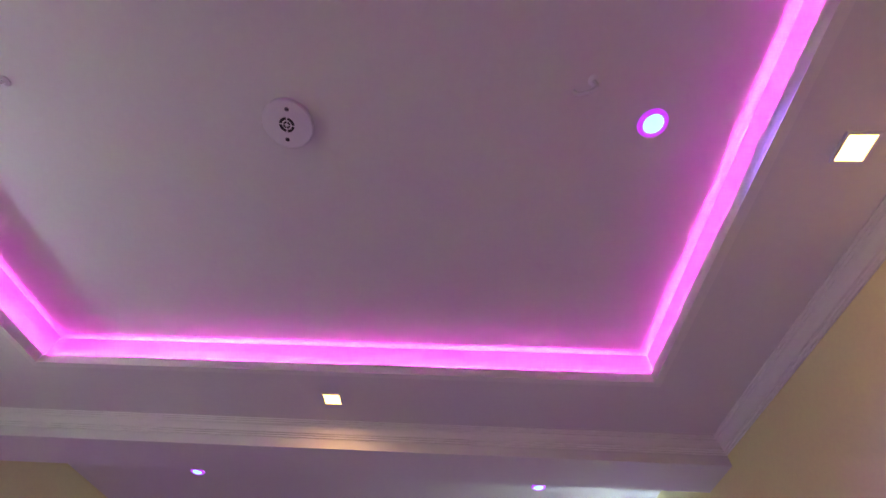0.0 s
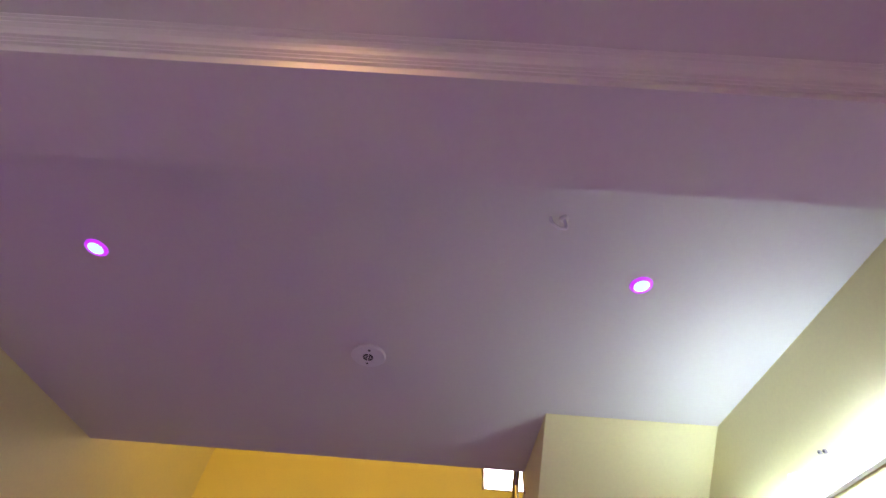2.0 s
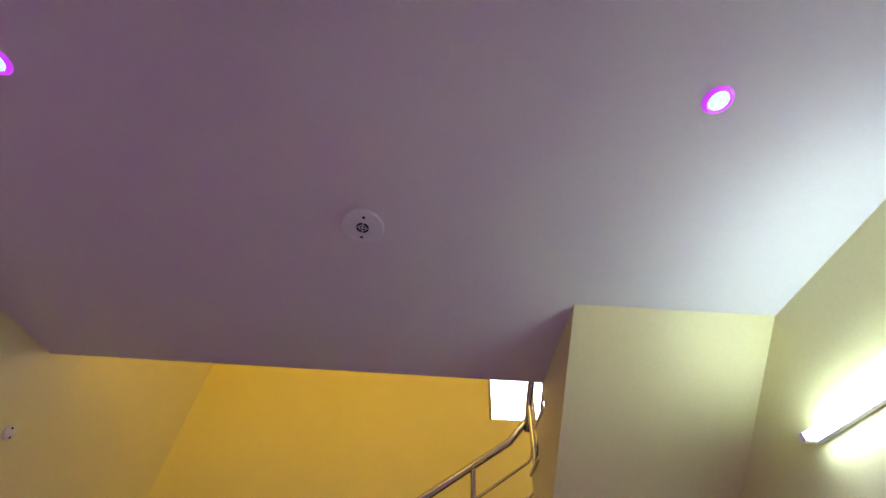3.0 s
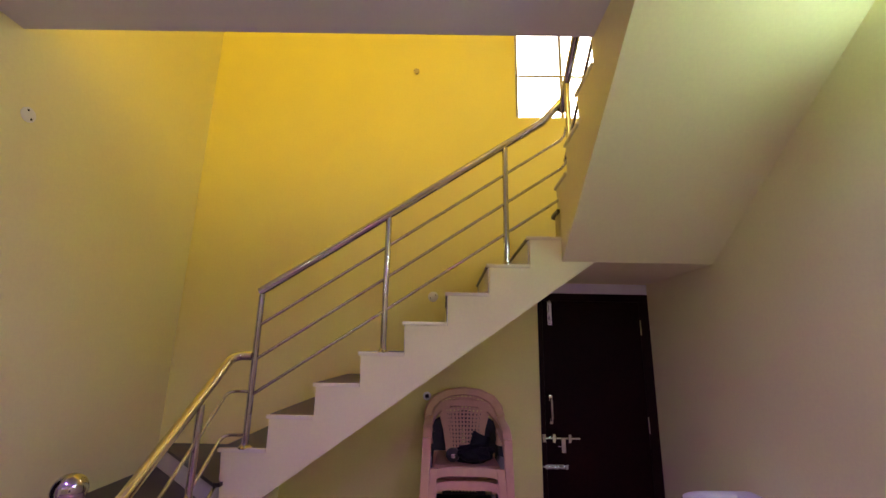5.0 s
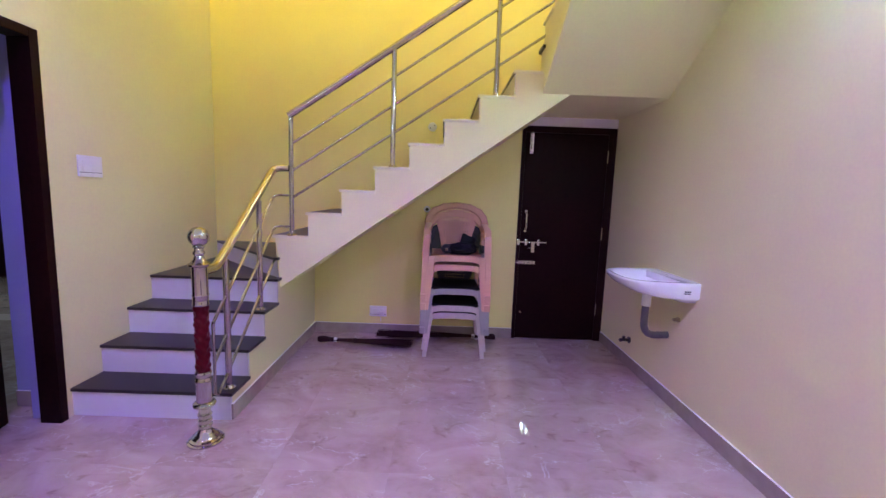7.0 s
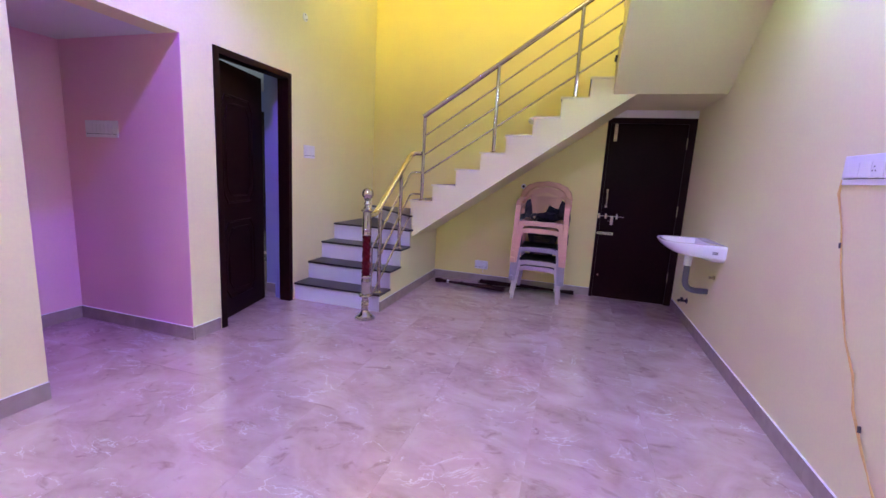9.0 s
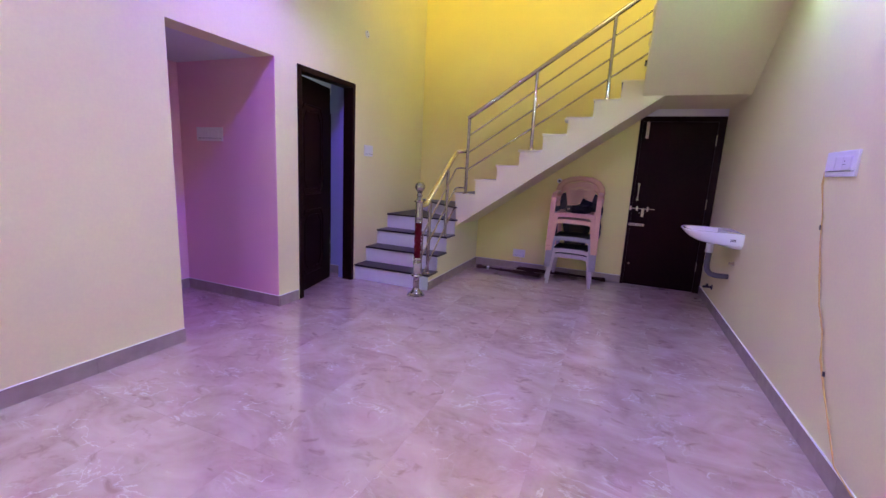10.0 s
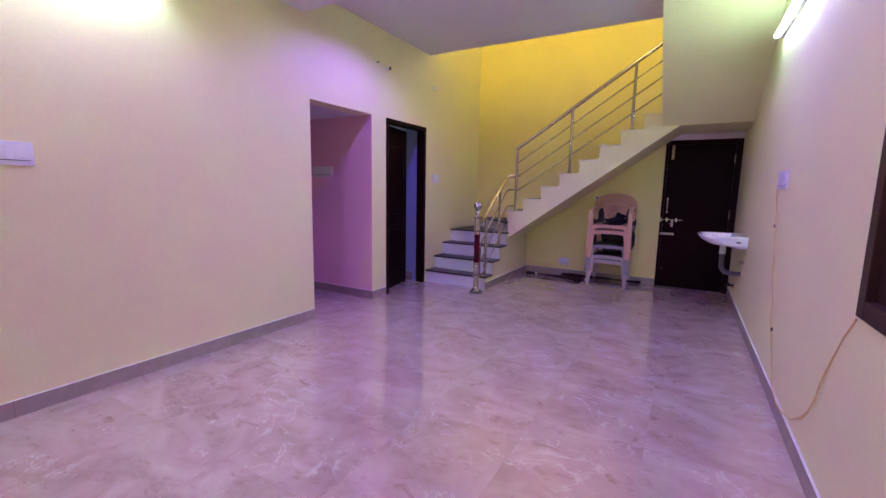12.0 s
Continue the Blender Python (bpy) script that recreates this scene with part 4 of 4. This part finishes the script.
# ---- switches, sockets and small wall things ----
def wall_plate(name, label, origin, normal, w, h, keys, socket=False):
    """A modular plate: frame, inner plate and rocker keys. normal: 'x', '-x' or '-y'."""
    t = thing(name, label, "switch" if not socket else "socket", at=origin)
    t.rotation_euler = (0, 0, {"x": math.pi / 2, "-x": -math.pi / 2, "-y": 0.0}[normal])
    part("frame", boxes((-w / 2, w / 2, -0.012, 0, -h / 2, h / 2), bevel=0.004), PLASTIC, t)
    iw, ih = w * 0.72, h * 0.55
    part("inner_plate", boxes((-iw / 2, iw / 2, -0.0145, -0.011, -ih / 2, ih / 2)), PLASTIC, t)
    part("groove", boxes((-w * 0.46, w * 0.46, -0.013, -0.0115, -ih / 2 - 0.004, -ih / 2 - 0.001)), DARK, t, "thin dark groove")
    n = keys
    for k in range(n):
        x0 = -iw / 2 + iw * k / n
        part("rocker", boxes((x0 + 0.0015, x0 + iw / n - 0.0015, -0.019, -0.0145, -ih / 2 + 0.003, ih / 2 - 0.003), bevel=0.0015), PLASTIC, t)
    if socket:
        for k in range(3):
            a = math.pi / 2 + k * 2 * math.pi / 3
            part("pin_hole", tube([(iw * 0.25 + 0.011 * math.cos(a), -0.0192, 0.011 * math.sin(a)), (iw * 0.25 + 0.011 * math.cos(a), -0.0198, 0.011 * math.sin(a))], 0.0032, 8), DARK, t)
    return t


wall_plate("light_switch", "white two-gang switch on the wall by the bedroom door", (XL, -1.465, 1.512), "x", 0.18, 0.13, 2)
wall_plate("switch_board", "wide white switchboard on the pink passage wall", (-4.66, PY1, 1.552), "-y", 0.34, 0.125, 6)
wall_plate("switch_board", "wide white switchboard on the hall wall", (XL, -6.11, 1.508), "x", 0.33, 0.13, 6)
wall_plate("socket_board", "white switch and socket board with a yellow wire", (0, -3.03, 1.468), "-x", 0.34, 0.13, 3, True)
wall_plate("wall_socket", "white double socket low on the wall under the stairs", (-2.26, 0, 0.232), "-y", 0.17, 0.108, 2, True)
plug = thing("plug", "white plug standing in the low wall socket", "plug", at=(-2.22, -0.0198, 0.225))
part("body", boxes((-0.02, 0.02, -0.032, 0, -0.02, 0.02), bevel=0.006), PLASTIC, plug)
part("lead", tube([(0, -0.028, -0.01), (-0.004, -0.034, -0.03), (-0.008, -0.02, -0.055), (-0.01, -0.006, -0.09)], 0.003, 8), PLASTIC, plug, smooth=True)


def round_plate(label, origin, normal, r, dark_mid=False):
    t = thing("cable_outlet", label, "cable outlet", "round cable outlets", origin)
    t.rotation_euler = {"-y": (math.pi / 2, 0, 0), "x": (0, math.pi / 2, 0)}[normal]
    part("plate", lathe([(r, 0), (r, 0.004), (r * 0.85, 0.009), (0.003, 0.01)], 28), PLASTIC, t, smooth=True)
    if dark_mid:
        part("hole", lathe([(r * 0.5, 0.0095), (r * 0.45, 0.012), (0.002, 0.0125)], 18), DARK, t, "dark cable hole")
    else:
        for s in (-1, 1):
            part("screw", lathe([(0.006, 0.006), (0.006, 0.0115), (0.002, 0.0125)], 10, (s * r * 0.5, s * r * 0.3, 0)), DARK, t, "dark screw")
    return t


round_plate("round white cover plate above the stairs", (-1.772, 0, 2.054), "-y", 0.042)
round_plate("round white cable outlet with a black hole under the stairs", (-1.8, 0, 1.271), "-y", 0.032, True)
round_plate("round white cover plate high in the stairwell", (XL, -1.525, 2.785), "x", 0.04)
knob = thing("wall_stud", "small grey knob high on the stairwell wall", "knob", at=(-1.976, 0, 4.16))
part("stem", tube([(0, 0, 0), (0, -0.03, 0)], 0.012, 12), BRASS, knob, smooth=True)
part("cap", tube([(0, -0.03, 0), (0, -0.04, 0)], 0.026, 16), BRASS, knob, smooth=True)
nail = thing("wall_nail", "small dark nail in the wall", "nail", at=(XL, -2.84, 2.805))
part("shank", tube([(0, 0, 0), (0.03, 0, 0)], 0.004, 8), DARK, nail)
part("head", tube([(0.03, 0, 0), (0.034, 0, 0)], 0.009, 10), DARK, nail)
peg = thing("wall_peg", "small white peg with a dark tip on the wall", "hook", at=(XL, -2.655, 2.775))
part("stem", tube([(0, 0, 0), (0.05, 0, 0)], 0.016, 12), PLASTIC, peg, smooth=True)
part("tip", tube([(0.05, 0, 0), (0.062, 0, 0)], 0.018, 12), DARK, peg, smooth=True)

# yellow wire from the board down to the floor and up to the window
wire = thing("loose_wire", "thin yellow wire hanging along the wall", "wire", at=(0, 0, 0))
pts = [(-0.012, -2.87, 1.42), (-0.006, -2.86, 1.36), (-0.006, -2.93, 1.21), (-0.008, -2.985, 1.05), (-0.006, -3.07, 0.87), (-0.012, -3.14, 0.74), (-0.008, -3.225, 0.62), (-0.014, -3.29, 0.5), (-0.01, -3.385, 0.366), (-0.014, -3.5, 0.24), (-0.016, -3.62, 0.12),
       (-0.018, -3.8, 0.106), (-0.016, -3.95, 0.12), (-0.01, -4.12, 0.16), (-0.008, -4.31, 0.255), (-0.01, -4.4, 0.33), (-0.008, -4.47, 0.43), (-0.01, -4.53, 0.53), (-0.008, -4.605, 0.65), (-0.01, -4.72, 0.8), (-0.008, -4.82, 0.9)]
part("strand", tube(pts, 0.0028, 8), WIRE, wire, smooth=True)
pts2 = [(x - 0.001, y + 0.012 * math.sin(i * 1.9), z + 0.006 * math.cos(i * 1.3)) for i, (x, y, z) in enumerate(pts)]
part("strand", tube(pts2, 0.0024, 8), WIRE, wire, smooth=True)
for y, z in ((-2.955, 1.13), (-3.335, 0.44)):
    part("joint", tube([(-0.01, y, z + 0.012), (-0.01, y - 0.006, z - 0.012)], 0.006, 8), DARK, wire, "dark taped joint")

# ---- windows ----
win = tagged(new("window_hall"), "brown wooden window with dark panes", "window", kind="structure")
y0, y1, z0, z1 = RW
part("window_frame", boxes((-0.012, 0.09, y0, y0 + 0.07, z0, z1), (-0.012, 0.09, y1 - 0.07, y1, z0, z1), (-0.012, 0.09, y0 + 0.07, y1 - 0.07, z0, z0 + 0.07), (-0.012, 0.09, y0 + 0.07, y1 - 0.07, z1 - 0.07, z1), bevel=0.004), BROWN, win)
ym = (y0 + y1) / 2
part("mullion", boxes((0.0, 0.08, ym - 0.035, ym + 0.035, z0 + 0.07, z1 - 0.07), bevel=0.004), BROWN, win)
for a, b in ((y0 + 0.07, ym - 0.035), (ym + 0.035, y1 - 0.07)):
    part("sash", boxes((0.02, 0.06, a, a + 0.06, z0 + 0.07, z1 - 0.07), (0.02, 0.06, b - 0.06, b, z0 + 0.07, z1 - 0.07), (0.02, 0.06, a + 0.06, b - 0.06, z0 + 0.07, z0 + 0.13), (0.02, 0.06, a + 0.06, b - 0.06, z1 - 0.13, z1 - 0.07)), BROWN, win)
    part("panel", boxes((0.034, 0.044, a + 0.06, b - 0.06, z0 + 0.13, z1 - 0.13)), WOOD, win, "dark closed shutter panel")
win = tagged(new("window_stair"), "bright stair window with a slim metal frame", "window", kind="structure")
part("window_frame", boxes((WX0, WX0 + 0.035, 0.06, 0.11, WZ0, WZ1), (WX1 - 0.035, WX1, 0.06, 0.11, WZ0, WZ1), (WX0 + 0.035, WX1 - 0.035, 0.06, 0.11, WZ0, WZ0 + 0.035), (WX0 + 0.035, WX1 - 0.035, 0.06, 0.11, WZ1 - 0.035, WZ1)), STEEL, win)
part("mullion", boxes((-0.615, -0.585, 0.065, 0.105, WZ0 + 0.035, WZ1 - 0.035)), STEEL, win)
part("transom", boxes((WX0 + 0.035, -0.615, 0.068, 0.102, 4.185, 4.21), (-0.585, WX1 - 0.035, 0.068, 0.102, 4.185, 4.21)), STEEL, win)
for x0, x1 in ((WX0 + 0.035, -0.615), (-0.585, WX1 - 0.035)):
    for z0, z1 in ((WZ0 + 0.035, 4.185), (4.21, WZ1 - 0.035)):
        part("pane", boxes((x0, x1, 0.083, 0.087, z0, z1)), GLASS, win).visible_shadow = False
structure("backdrop", boxes((-1.3, 0.1, 0.5, 0.52, 3.4, 5.0)), G_DAY, "bright overcast daylight outside the stair window", "backdrop")

# ---- floor tiles ----
TILE_X, TILE_Y = 0.6, 1.2
tile_mesh = {}


def floor_tile(x0, x1, y0, y1):
    key = (round(x1 - x0, 3), round(y1 - y0, 3))
    if key not in tile_mesh:
        me = mesh_of("tile", boxes((0, x1 - x0 - 0.0008, 0, y1 - y0 - 0.0008, -0.003, 0)))
        me.materials.append(FLOOR)
        tile_mesh[key] = me
    ob = new("tile", tile_mesh[key])
    ob.location = (x0 + 0.0004, y0 + 0.0004, 0)
    ob.parent = floor


xs = [-7.3] + [-0.68 - TILE_X * k for k in range(10, -1, -1)] + [0.0]
ys = [YB] + [-6.95 + TILE_Y * k for k in range(6)] + [0.0]
for i in range(len(xs) - 1):
    for k in range(len(ys) - 1):
        floor_tile(xs[i], xs[i + 1], ys[k], ys[k + 1])
